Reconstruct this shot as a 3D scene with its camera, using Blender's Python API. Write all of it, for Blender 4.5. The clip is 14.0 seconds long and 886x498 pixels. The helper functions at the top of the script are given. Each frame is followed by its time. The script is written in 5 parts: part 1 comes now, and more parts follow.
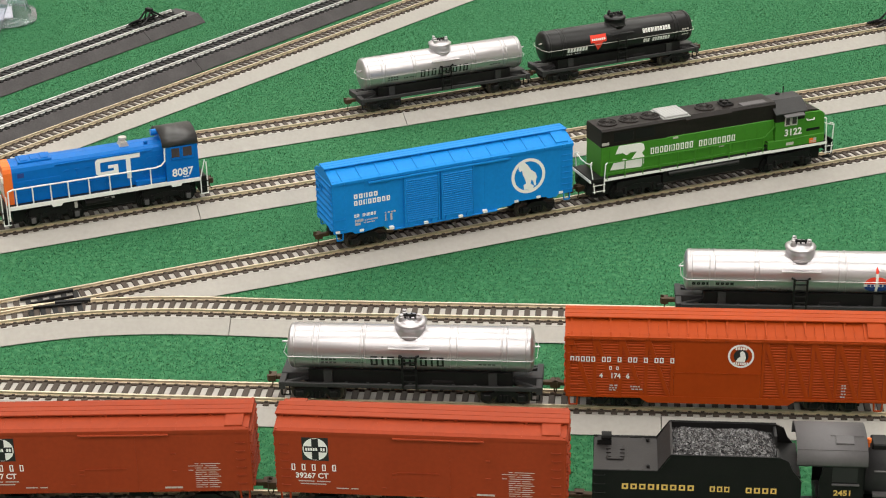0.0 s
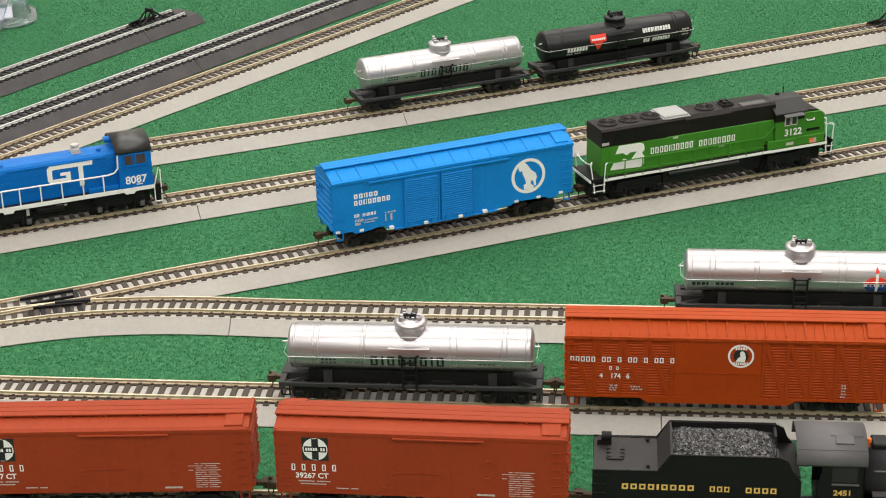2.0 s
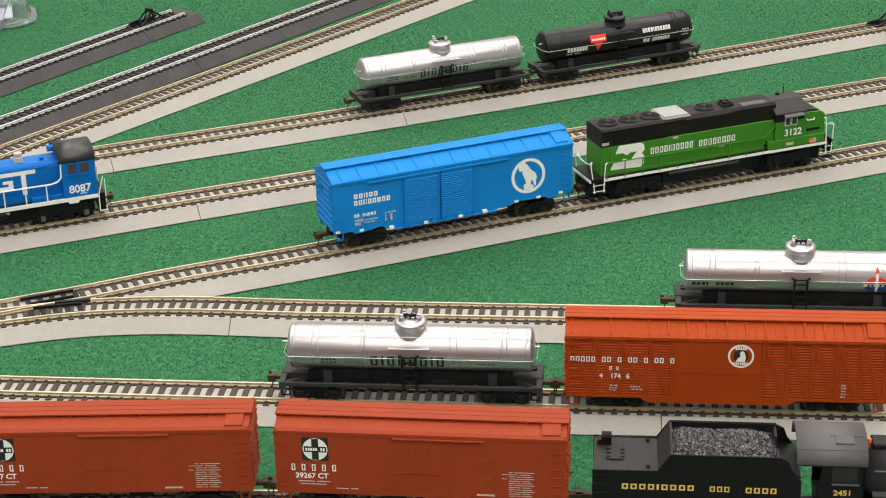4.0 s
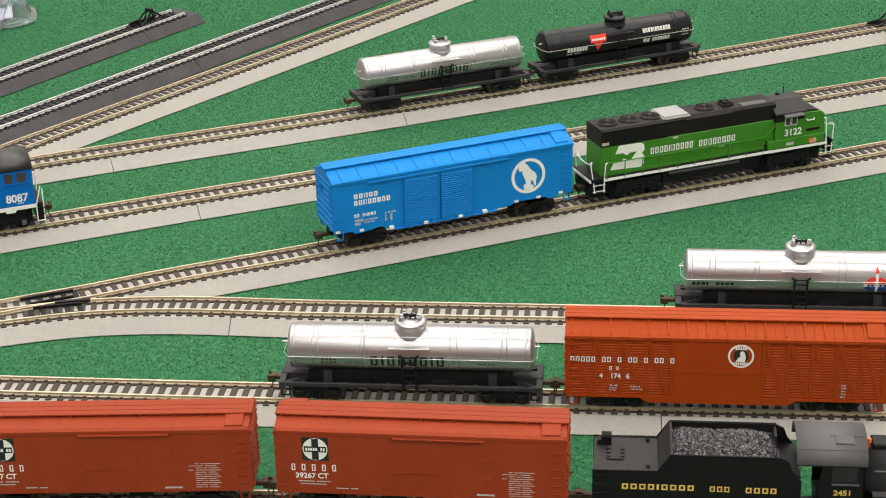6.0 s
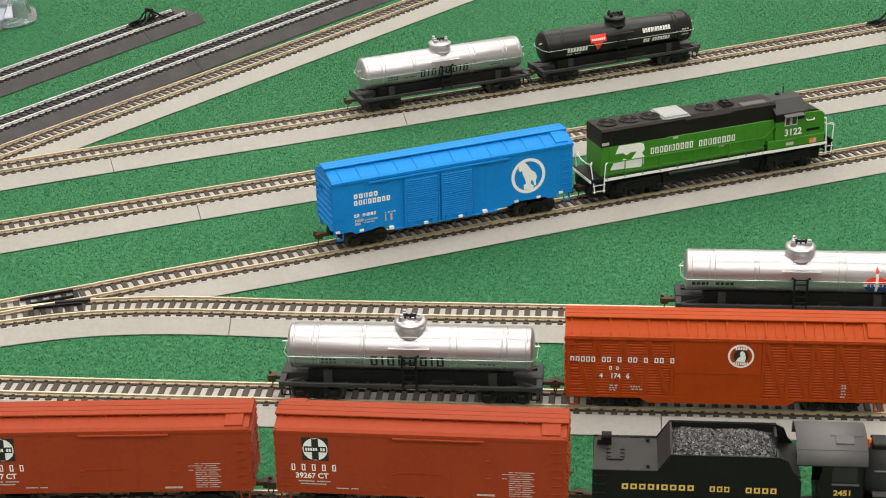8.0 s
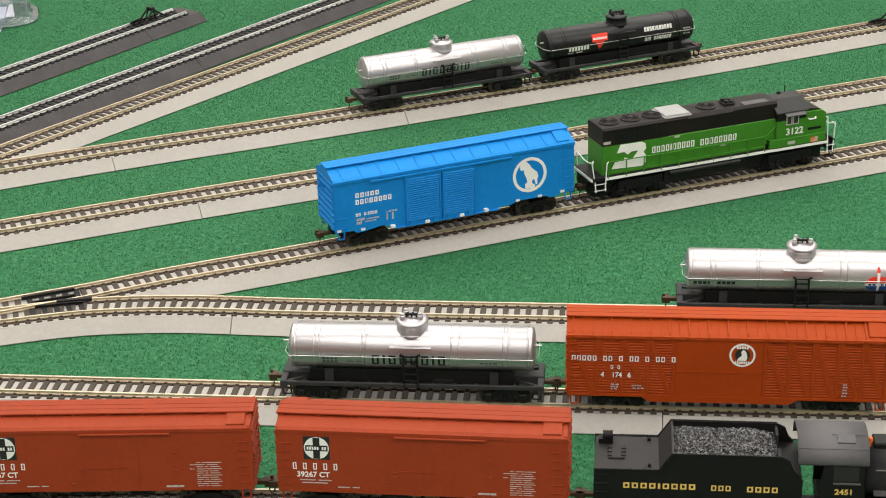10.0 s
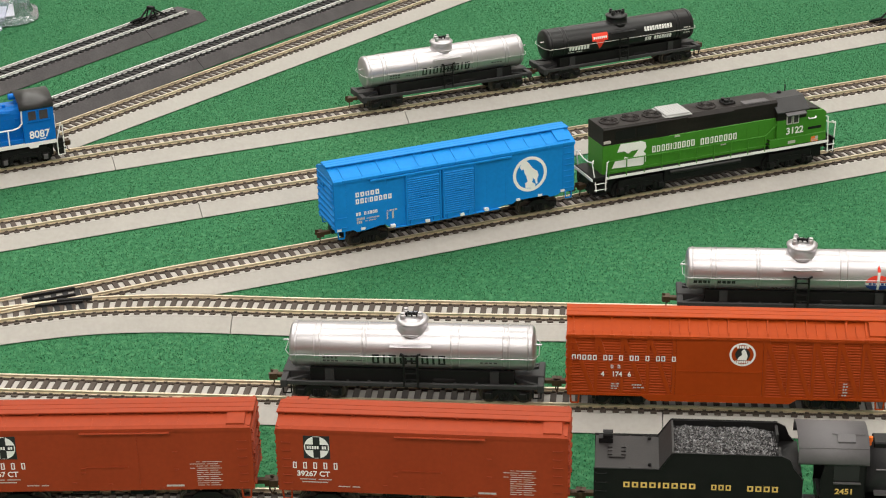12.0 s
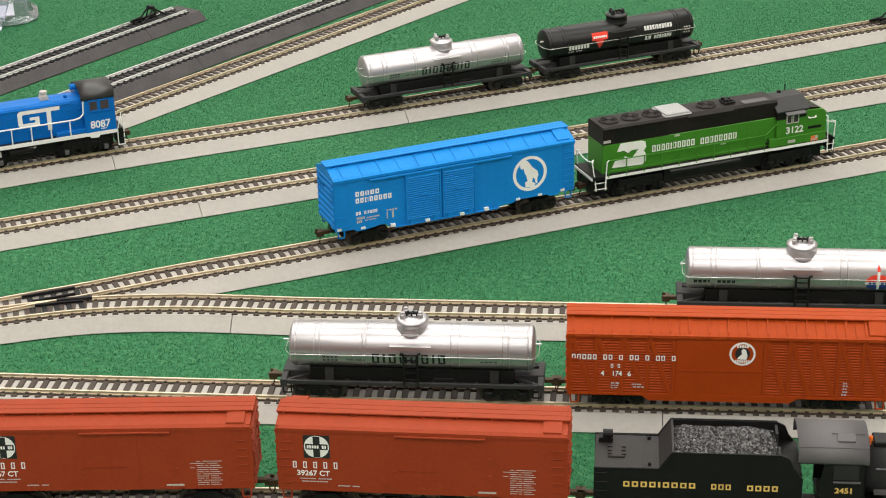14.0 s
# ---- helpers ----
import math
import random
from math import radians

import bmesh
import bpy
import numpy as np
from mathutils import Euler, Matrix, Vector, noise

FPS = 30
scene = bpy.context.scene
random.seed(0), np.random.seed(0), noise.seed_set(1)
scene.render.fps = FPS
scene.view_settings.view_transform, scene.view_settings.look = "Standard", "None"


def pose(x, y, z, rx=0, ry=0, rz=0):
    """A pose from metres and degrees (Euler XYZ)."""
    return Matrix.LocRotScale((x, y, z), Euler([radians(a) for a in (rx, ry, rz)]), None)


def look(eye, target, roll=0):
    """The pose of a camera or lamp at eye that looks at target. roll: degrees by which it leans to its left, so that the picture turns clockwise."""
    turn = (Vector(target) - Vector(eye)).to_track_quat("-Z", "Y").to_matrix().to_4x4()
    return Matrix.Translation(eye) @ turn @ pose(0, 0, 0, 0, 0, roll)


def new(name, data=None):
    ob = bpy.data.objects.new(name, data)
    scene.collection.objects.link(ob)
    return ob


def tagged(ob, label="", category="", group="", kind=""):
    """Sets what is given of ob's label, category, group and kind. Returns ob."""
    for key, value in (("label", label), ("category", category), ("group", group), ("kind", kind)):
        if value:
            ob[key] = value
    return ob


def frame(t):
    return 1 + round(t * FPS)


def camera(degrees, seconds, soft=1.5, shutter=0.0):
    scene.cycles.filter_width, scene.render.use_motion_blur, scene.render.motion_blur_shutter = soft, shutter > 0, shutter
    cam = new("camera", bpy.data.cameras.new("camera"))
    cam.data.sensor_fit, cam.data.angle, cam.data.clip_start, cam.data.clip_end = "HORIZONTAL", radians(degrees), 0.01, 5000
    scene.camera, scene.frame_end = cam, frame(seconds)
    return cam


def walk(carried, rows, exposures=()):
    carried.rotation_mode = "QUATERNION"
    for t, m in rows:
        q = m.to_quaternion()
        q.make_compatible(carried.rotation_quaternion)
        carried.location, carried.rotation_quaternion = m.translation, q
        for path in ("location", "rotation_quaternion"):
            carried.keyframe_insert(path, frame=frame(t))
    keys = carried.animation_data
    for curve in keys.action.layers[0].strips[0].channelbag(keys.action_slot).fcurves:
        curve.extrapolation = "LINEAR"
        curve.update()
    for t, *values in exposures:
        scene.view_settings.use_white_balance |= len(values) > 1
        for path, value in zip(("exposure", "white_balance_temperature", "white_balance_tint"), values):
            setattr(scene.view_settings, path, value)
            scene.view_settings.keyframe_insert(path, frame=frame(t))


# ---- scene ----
EYE = Vector((0.0, 0.0, 0.5116))
TILT, ROLL = 24.209, -1.335


def view(pan=0.0, nod=0.0):
    """The camera's pose, turned by pan degrees to its left and nod degrees down from its first aim."""
    a, b = radians(TILT + nod), radians(pan)
    aim = Vector((-math.sin(b) * math.cos(a), math.cos(b) * math.cos(a), -math.sin(a)))
    return look(EYE, EYE + aim, ROLL)


PX = math.degrees(1 / 3259.7)
cam = camera(27.047, 14.0, soft=1.1)
walk(cam, [(0.0, view()), (8.2, view()), (10.3, view(3.0 * PX, 2.3 * PX)), (11.0, view(3.1 * PX, 3.0 * PX)),
           (12.7, view(3.1 * PX, 3.1 * PX)), (13.1, view(3.0 * PX, 3.9 * PX)), (14.0, view(3.0 * PX, 4.1 * PX))])

# ---- light: unseen ceiling panels of a hall, rows and size set for brightness ----
scene.view_settings.exposure = 0.0
world = bpy.data.worlds.new("hall_air")
world.use_nodes = True
world.node_tree.nodes["Background"].inputs[0].default_value = (0.9, 0.95, 1.0, 1)
world.node_tree.nodes["Background"].inputs[1].default_value = 0.15
scene.world = world
# the y 3.7 row is added to brighten the far end of the table
LAMPS = [(x, y) for x in (-1.4, 0.1, 1.6) for y in (-1.45, -0.25, 1.1, 2.45, 3.7)]
LAMP_Z, LAMP_W = 1.95, 15.9
for lx, ly in LAMPS:
    li = bpy.data.lights.new("ceiling_panel_light", "AREA")
    li.shape, li.size, li.size_y, li.energy, li.color = "RECTANGLE", 1.35, 0.80, LAMP_W, (1.0, 0.965, 0.91)
    lo = new("ceiling_panel_light", li)
    lo.matrix_world = pose(lx, ly, LAMP_Z - 0.03)


# ---- materials ----
def mat(name, color, rough=0.5, metal=0.0, vary=0.12, scale=60.0, bump=0.0, bump_scale=900.0, coat=0.0, each=0.0, dark=None, spec=0.3, uneven=1.0):
    """Paint or plastic: two scales of mottling, fine relief; each: difference from piece to piece."""
    m = bpy.data.materials.new(name)
    m.use_nodes = True
    nt = m.node_tree
    b = nt.nodes["Principled BSDF"]
    b.inputs["Roughness"].default_value, b.inputs["Metallic"].default_value = rough, metal
    b.inputs["Coat Weight"].default_value, b.inputs["Specular IOR Level"].default_value = coat, spec
    tc = nt.nodes.new("ShaderNodeTexCoord")

    def nz(s, detail=4):
        n = nt.nodes.new("ShaderNodeTexNoise")
        n.inputs["Scale"].default_value, n.inputs["Detail"].default_value = s, detail
        nt.links.new(tc.outputs["Object"], n.inputs["Vector"])
        return n
    big, small = nz(scale), nz(scale * 11, 2)
    add = nt.nodes.new("ShaderNodeMath")
    add.operation = "ADD"
    nt.links.new(big.outputs["Fac"], add.inputs[0])
    nt.links.new(small.outputs["Fac"], add.inputs[1])
    src = add.outputs[0]
    if each:
        oi = nt.nodes.new("ShaderNodeObjectInfo")
        ma = nt.nodes.new("ShaderNodeMath")
        ma.operation = "MULTIPLY_ADD"
        ma.inputs[1].default_value = each
        nt.links.new(oi.outputs["Random"], ma.inputs[0])
        nt.links.new(src, ma.inputs[2])
        src = ma.outputs[0]
    rm = nt.nodes.new("ShaderNodeMapRange")
    rm.inputs["From Min"].default_value, rm.inputs["From Max"].default_value = 0.6, 1.4 + each
    nt.links.new(src, rm.inputs["Value"])
    mix = nt.nodes.new("ShaderNodeMix")
    mix.data_type = "RGBA"
    lo = dark or [c * (1 - vary) for c in color]
    hi = [min(1, c * (1 + vary)) for c in color]
    mix.inputs["A"].default_value, mix.inputs["B"].default_value = (*lo, 1), (*hi, 1)
    nt.links.new(rm.outputs["Result"], mix.inputs["Factor"])
    nt.links.new(mix.outputs["Result"], b.inputs["Base Color"])
    rr = nt.nodes.new("ShaderNodeMapRange")
    rr.inputs["To Min"].default_value, rr.inputs["To Max"].default_value = max(0.03, rough - 0.07 * uneven), min(1, rough + 0.09 * uneven)
    nt.links.new(small.outputs["Fac"], rr.inputs["Value"])
    nt.links.new(rr.outputs["Result"], b.inputs["Roughness"])
    if bump:
        bn = nz(bump_scale, 3)
        bp = nt.nodes.new("ShaderNodeBump")
        bp.inputs["Strength"].default_value, bp.inputs["Distance"].default_value = bump, 0.0006
        nt.links.new(bn.outputs["Fac"], bp.inputs["Height"])
        nt.links.new(bp.outputs["Normal"], b.inputs["Normal"])
    return m


def carpet_mat(name, per_fibre=False):
    """Short green pile: fine mottling of tufts, hollows darkened in the colour, slow fading over the table."""
    m = bpy.data.materials.new(name)
    m.use_nodes = True
    nt = m.node_tree
    b = nt.nodes["Principled BSDF"]
    b.inputs["Roughness"].default_value, b.inputs["Specular IOR Level"].default_value = 0.9, 0.15
    tc = nt.nodes.new("ShaderNodeTexCoord")
    hs = []
    for s, d in ((260.0, 2), (90.0, 3), (5.0, 2)):
        n = nt.nodes.new("ShaderNodeTexNoise")
        n.inputs["Scale"].default_value, n.inputs["Detail"].default_value = s, d
        nt.links.new(tc.outputs["Object"], n.inputs["Vector"])
        hs.append(n.outputs["Fac"])
    if per_fibre:
        geo = nt.nodes.new("ShaderNodeNewGeometry")
        hs[0] = geo.outputs["Random Per Island"]

    def blend(x, y, f):
        n = nt.nodes.new("ShaderNodeMix")
        n.inputs["Factor"].default_value = f
        nt.links.new(x, n.inputs["A"])
        nt.links.new(y, n.inputs["B"])
        return n.outputs["Result"]
    mixed = blend(blend(hs[0], hs[1], 0.12), hs[2], 0.14)
    ramp = nt.nodes.new("ShaderNodeValToRGB")
    ramp.color_ramp.elements[0].position, ramp.color_ramp.elements[1].position = (0.12, 0.88) if per_fibre else (0.26, 0.84)
    ramp.color_ramp.elements[0].color, ramp.color_ramp.elements[1].color = (0.018, 0.096, 0.039, 1), (0.098, 0.252, 0.115, 1)
    mid = ramp.color_ramp.elements.new(0.5)
    mid.color = (0.031, 0.144, 0.061, 1)
    nt.links.new(mixed, ramp.inputs["Fac"])
    nt.links.new(ramp.outputs["Color"], b.inputs["Base Color"])
    if not per_fibre:
        bp = nt.nodes.new("ShaderNodeBump")
        bp.inputs["Strength"].default_value, bp.inputs["Distance"].default_value = 0.45, 0.0008
        nt.links.new(hs[0], bp.inputs["Height"])
        nt.links.new(bp.outputs["Normal"], b.inputs["Normal"])
    return m


CARPET = carpet_mat("green_carpet")
FIBRE = carpet_mat("green_carpet_fibre", True)
BED = mat("grey_roadbed_plastic", (0.365, 0.342, 0.313), 0.55, vary=0.08, scale=34, bump=0.08)
BED_DARK = mat("dark_roadbed_plastic", (0.048, 0.043, 0.044), 0.6, vary=0.35, scale=60, bump=0.3)
TIE = mat("brown_tie_plastic", (0.060, 0.046, 0.037), 0.6, vary=0.3, scale=300, each=0.4, spec=0.2)
TIE_DARK = mat("black_tie_plastic", (0.009, 0.009, 0.009), 0.55, vary=0.25, scale=300, each=0.3, spec=0.2)
RAIL = mat("nickel_rail", (0.64, 0.55, 0.41), 0.36, 0.85, vary=0.16, scale=90)
RAIL_STEEL = mat("steel_rail", (0.78, 0.78, 0.76), 0.34, 0.85, vary=0.14, scale=90)
BLACK = mat("black_plastic", (0.0082, 0.0078, 0.0078), 0.46, vary=0.3, scale=120, bump=0.1, spec=0.18)
FRAME = mat("dark_grey_frame_plastic", (0.030, 0.029, 0.030), 0.5, vary=0.2, scale=120, bump=0.1, spec=0.3)
ROOF_GLOSS = mat("glossy_dark_roof_paint", (0.022, 0.021, 0.021), 0.33, vary=0.2, scale=60, spec=0.5)
BLACK_GLOSS = mat("black_tank_paint", (0.0105, 0.0103, 0.0105), 0.31, vary=0.2, scale=80)
SILVER = mat("silver_tank_paint", (0.50, 0.478, 0.492), 0.33, 0.82, vary=0.02, scale=22, uneven=0.15)
BLUE = mat("sky_blue_car_paint", (0.008, 0.203, 0.575), 0.46, vary=0.08, scale=40, spec=0.12)
BLUE_DEEP = mat("deep_blue_engine_paint", (0.002, 0.128, 0.46), 0.36, vary=0.08, scale=40, spec=0.14)
OXIDE = mat("oxide_red_paint", (0.278, 0.0405, 0.0130), 0.55, vary=0.1, scale=35, bump=0.05, spec=0.14)
ORANGE_RED = mat("mineral_red_paint", (0.33, 0.045, 0.0055), 0.48, vary=0.08, scale=35, bump=0.05, spec=0.12)
GREEN = mat("engine_green_paint", (0.045, 0.190, 0.016), 0.42, vary=0.1, scale=40, spec=0.25)
BROWN_BLACK = mat("dark_brown_roof_paint", (0.0125, 0.0095, 0.0085), 0.42, vary=0.3, scale=60, bump=0.08, spec=0.17)
GREY = mat("grey_engine_paint", (0.092, 0.086, 0.089), 0.52, vary=0.1, scale=60)
DECK_GREY = mat("dark_grey_deck_paint", (0.021, 0.0185, 0.018), 0.5, vary=0.25, scale=60, bump=0.1, spec=0.2)
WHITE = mat("white_paint", (0.78, 0.77, 0.74), 0.5, vary=0.05, scale=80)
GREYWHITE = mat("faded_white_print", (0.46, 0.43, 0.40), 0.6, vary=0.1, scale=200)
HATCH = mat("bare_grey_hatch_plastic", (0.34, 0.34, 0.335), 0.5, vary=0.06, scale=80)
DARKPRINT = mat("black_print", (0.02, 0.02, 0.02), 0.5, vary=0.1, scale=80)
GOLD = mat("gold_print", (0.72, 0.48, 0.13), 0.45, vary=0.08, scale=80)
ORANGE = mat("orange_paint", (0.80, 0.16, 0.025), 0.45, vary=0.06, scale=60)
RED = mat("red_print", (0.75, 0.05, 0.025), 0.5, vary=0.05, scale=60)
NAVY = mat("navy_print", (0.02, 0.05, 0.22), 0.5, vary=0.05, scale=60)
BRASS = mat("brass_brown_coupler", (0.075, 0.045, 0.026), 0.45, 0.5, vary=0.2, scale=200)
STEEL = mat("dark_wheel_metal", (0.07, 0.055, 0.045), 0.42, 0.4, vary=0.1, scale=200)
COAL = mat("glossy_coal", (0.034, 0.032, 0.033), 0.16, vary=0.5, scale=500, spec=0.9)
# unseen walls and ceiling, tone set for bounced light and reflections
ROOM_SURFACE = mat("unseen_room_surface", (0.66, 0.63, 0.60), 0.9, vary=0.03, scale=2)
# unseen floor, set dark so little light bounces up onto the car sides
FLOOR = mat("dark_low_bounce_floor", (0.24, 0.23, 0.22), 0.95, vary=0.2, scale=3)


def clear(name, tint, rough):
    m = bpy.data.materials.new(name)
    m.use_nodes = True
    b = m.node_tree.nodes["Principled BSDF"]
    b.inputs["Base Color"].default_value = (*tint, 1)
    b.inputs["Roughness"].default_value, b.inputs["IOR"].default_value = rough, 1.4
    b.inputs["Transmission Weight"].default_value = 0.93
    return m


CLEAR = clear("clear_film", (0.90, 0.91, 1.0), 0.06)
WINDOW = mat("smoky_window_glazing", (0.050, 0.042, 0.045), 0.09, vary=0.2, scale=90)


# ---- mesh tools, in millimetres ----
def part(name, bm, material, parent=None, label="", smooth=False, unit=0.001):
    me = bpy.data.meshes.new(name)
    bmesh.ops.scale(bm, vec=(unit,) * 3, verts=bm.verts)
    if smooth:
        for f in bm.faces:
            f.smooth = len(f.verts) < 5
    bm.to_mesh(me)
    bm.free()
    me.materials.append(material)
    ob = new(name, me)
    ob.parent = parent
    if label:
        ob["label"] = label
    if name.endswith("print"):
        ob["kind"] = "stuff"
    return ob


def thing(name, m, label, category, group=""):
    ob = new(name)
    ob.empty_display_size = 0.01
    ob.matrix_world = m
    return tagged(ob, label, category, group)


def box(bm, x0, x1, y0, y1, z0, z1, bevel=0.0):
    r = bmesh.ops.create_cube(bm, size=1.0)
    bmesh.ops.transform(bm, matrix=Matrix.Translation(((x0 + x1) / 2, (y0 + y1) / 2, (z0 + z1) / 2))
                        @ Matrix.Diagonal((abs(x1 - x0), abs(y1 - y0), abs(z1 - z0), 1)), verts=r["verts"])
    if bevel:
        es = list({e for v in r["verts"] for e in v.link_edges})
        bmesh.ops.bevel(bm, geom=es, offset=bevel, segments=1, affect="EDGES")
    return bm


def bar(bm, a, b, r=0.4, n=6):
    a, b = Vector(a), Vector(b)
    d = b - a
    res = bmesh.ops.create_cone(bm, cap_ends=True, segments=n, radius1=r, radius2=r, depth=d.length)
    bmesh.ops.transform(bm, matrix=Matrix.Translation((a + b) / 2) @ d.to_track_quat("Z", "Y").to_matrix().to_4x4(), verts=res["verts"])
    return bm


def rod(bm, pts, r=0.4, n=6):
    for a, b in zip(pts, pts[1:]):
        bar(bm, a, b, r, n)
    return bm


def prism(bm, outline, lo, hi, axis="x"):
    """An outline pushed from lo to hi: (y, z) along x, (x, z) along y, (x, y) along z."""
    def at(p, t):
        return (t, *p) if axis == "x" else (p[0], t, p[1]) if axis == "y" else (*p, t)
    a = [bm.verts.new(at(q, lo)) for q in outline]
    b = [bm.verts.new(at(q, hi)) for q in outline]
    n = len(outline)
    fs = [bm.faces.new(a), bm.faces.new(list(reversed(b)))]
    fs += [bm.faces.new((a[(i + 1) % n], a[i], b[i], b[(i + 1) % n])) for i in range(n)]
    bmesh.ops.recalc_face_normals(bm, faces=fs)
    return bm


def lathe(bm, prof, axis_pt, n=32, along="x"):
    """Rings of (distance along the axis, radius) round an axis through axis_pt."""
    rings = []
    for d, r in prof:
        ring = []
        for i in range(n):
            c, s = math.cos(2 * math.pi * i / n) * r, math.sin(2 * math.pi * i / n) * r
            off = (d, c, s) if along == "x" else (c, s, d) if along == "z" else (c, d, s)
            ring.append(bm.verts.new(Vector(axis_pt) + Vector(off)))
        rings.append(ring)
    fs = [bm.faces.new(rings[0]), bm.faces.new(rings[-1])]
    for a, b in zip(rings, rings[1:]):
        fs += [bm.faces.new((a[i], a[(i + 1) % n], b[(i + 1) % n], b[i])) for i in range(n)]
    bmesh.ops.recalc_face_normals(bm, faces=fs)
    return bm


def arch(w, z0, z1, thick, n=18):
    """The section of a bowed roof: half width w, eaves at z0, crown at z1."""
    top = [(-w * math.cos(math.pi * i / n), z0 + (z1 - z0) * math.sin(math.pi * i / n) ** 0.8) for i in range(n + 1)]
    return top + [(y * 0.97, z - thick) for y, z in reversed(top)]


def disc(bm, u, z, r, y, depth=0.15, inner=0.0, n=40):
    """A flat disc or ring on a side that faces -y."""
    if not inner:
        return prism(bm, [(u + r * math.cos(2 * math.pi * i / n), z + r * math.sin(2 * math.pi * i / n)) for i in range(n)], y - depth, y, "y")
    for i in range(n):
        a, b = 2 * math.pi * i / n, 2 * math.pi * (i + 1) / n
        prism(bm, [(u + q * math.cos(w), z + q * math.sin(w)) for q, w in ((inner, a), (r, a), (r, b), (inner, b))], y - depth, y, "y")
    return bm


def prints(bm, rows, y, depth=0.12, steps=1, gap=0.14, line=0.0):
    """Lettering as plain boxes, one to a letter: (pattern of x, narrow i and spaces, u0, u1, z0, z1); line: stroke of hollow
    boxes, as a share of a letter's width; steps: pieces in height, for a bent skin."""
    for pat, u0, u1, z0, z1 in rows:
        share = [0.55 if ch == "i" else 1.0 for ch in pat]
        w, u = (u1 - u0) / sum(share), u0
        for ch, q in zip(pat, share):
            a, b = u + gap * w, u + q * w - gap * w
            u += q * w
            if ch == " ":
                continue
            t = line * w
            bars = [(a, b, z0, z1)] if not line or ch == "i" else [(a, a + t, z0, z1), (b - t, b, z0, z1), (a + t, b - t, z0, z0 + t * 0.8), (a + t, b - t, z1 - t * 0.8, z1)]
            for x0, x1, q0, q1 in bars:
                n = steps if q1 - q0 > 1.5 else 1
                for k in range(n):
                    box(bm, x0, x1, y - depth, y, q0 + (q1 - q0) * k / n, q0 + (q1 - q0) * (k + 1) / n)
    return bm


def digits(text, u, z, height, y, material, parent, name="number", squeeze=1.0):
    """Figures in the built-in font on a side that faces -y; u, z: their lower left."""
    cu = bpy.data.curves.new(name, "FONT")
    cu.body, cu.size, cu.extrude = text, height * 1.4, 0.08
    cu.offset = 0.03 * height
    tmp = bpy.data.objects.new(name, cu)
    scene.collection.objects.link(tmp)
    me = bpy.data.meshes.new_from_object(tmp.evaluated_get(bpy.context.evaluated_depsgraph_get()))
    bpy.data.objects.remove(tmp)
    me.transform(Matrix.Scale(0.001, 4) @ Matrix.Translation((u, y - 0.1, z)) @ Matrix.Rotation(radians(90), 4, "X") @ Matrix.Diagonal((squeeze, 1, 1, 1)))
    me.materials.clear()
    me.materials.append(material)
    ob = new(name, me)
    ob.parent = parent
    return ob


# ---- hall and table ----
# near edge stops just out of view, so less green bounces onto the cars
bm = bmesh.new()
bmesh.ops.create_grid(bm, x_segments=80, y_segments=60, size=0.5)
for v in bm.verts:
    v.co.x, v.co.y = v.co.x * 3.2, v.co.y * 1.9 + 1.57
    v.co.z = 0.00012 * noise.noise(v.co * 3.0)
carpet = tagged(part("ground", bm, CARPET, unit=1.0), "green short-pile carpet covering the layout table", "carpet", kind="structure")
bm = box(bmesh.new(), -1600, 1600, 620, 2520, -30, -2, 2)
table = thing("layout_table", pose(0, 0, 0), "long wooden table under the green carpet", "table")
part("tabletop", bm, mat("plywood", (0.38, 0.26, 0.15), 0.6, vary=0.15, scale=12), table)
for x in (-1500, 1500):
    for y in (700, 2440):
        part("leg", box(bmesh.new(), x - 30, x + 30, y - 30, y + 30, -800, -30, 2), BLACK, table)


def pile(count):
    """Loose fibres of the carpet, in the stretch of table that the layout fills."""
    g = np.random.default_rng(5)
    x, y = g.uniform(-0.46, 0.46, count), g.uniform(0.64, 1.86, count)
    keep = np.abs(x) < 0.10 + 0.25 * y
    x, y = x[keep], y[keep]
    n = len(x)
    a, w = g.uniform(0, 2 * np.pi, n), g.uniform(0.00030, 0.00060, n)
    lean = g.uniform(0.0005, 0.0014, n)
    h = g.uniform(0.0003, 0.0012, n)
    c, s = np.cos(a), np.sin(a)
    co = np.empty((n, 3, 3))
    co[:, 0] = np.stack([x - s * w, y + c * w, np.full(n, -0.0004)], 1)
    co[:, 1] = np.stack([x + s * w, y - c * w, np.full(n, -0.0004)], 1)
    co[:, 2] = np.stack([x + c * lean, y + s * lean, h], 1)
    me = bpy.data.meshes.new("carpet_pile")
    me.from_pydata(co.reshape(-1, 3).tolist(), [], np.arange(3 * n).reshape(-1, 3).tolist())
    me.materials.append(FIBRE)
    return tagged(new("carpet_pile", me), "short green carpet fibres", "carpet", kind="stuff")


pile(960000)


def room_box(name, x0, x1, y0, y1, z0, z1, material=ROOM_SURFACE, label="unseen plain beige-grey surface that closes the hall and bounces light"):
    b = bmesh.new()
    box(b, x0, x1, y0, y1, z0, z1)
    return tagged(part(name, b, material, unit=1.0), label, name.split("_")[0], kind="structure")


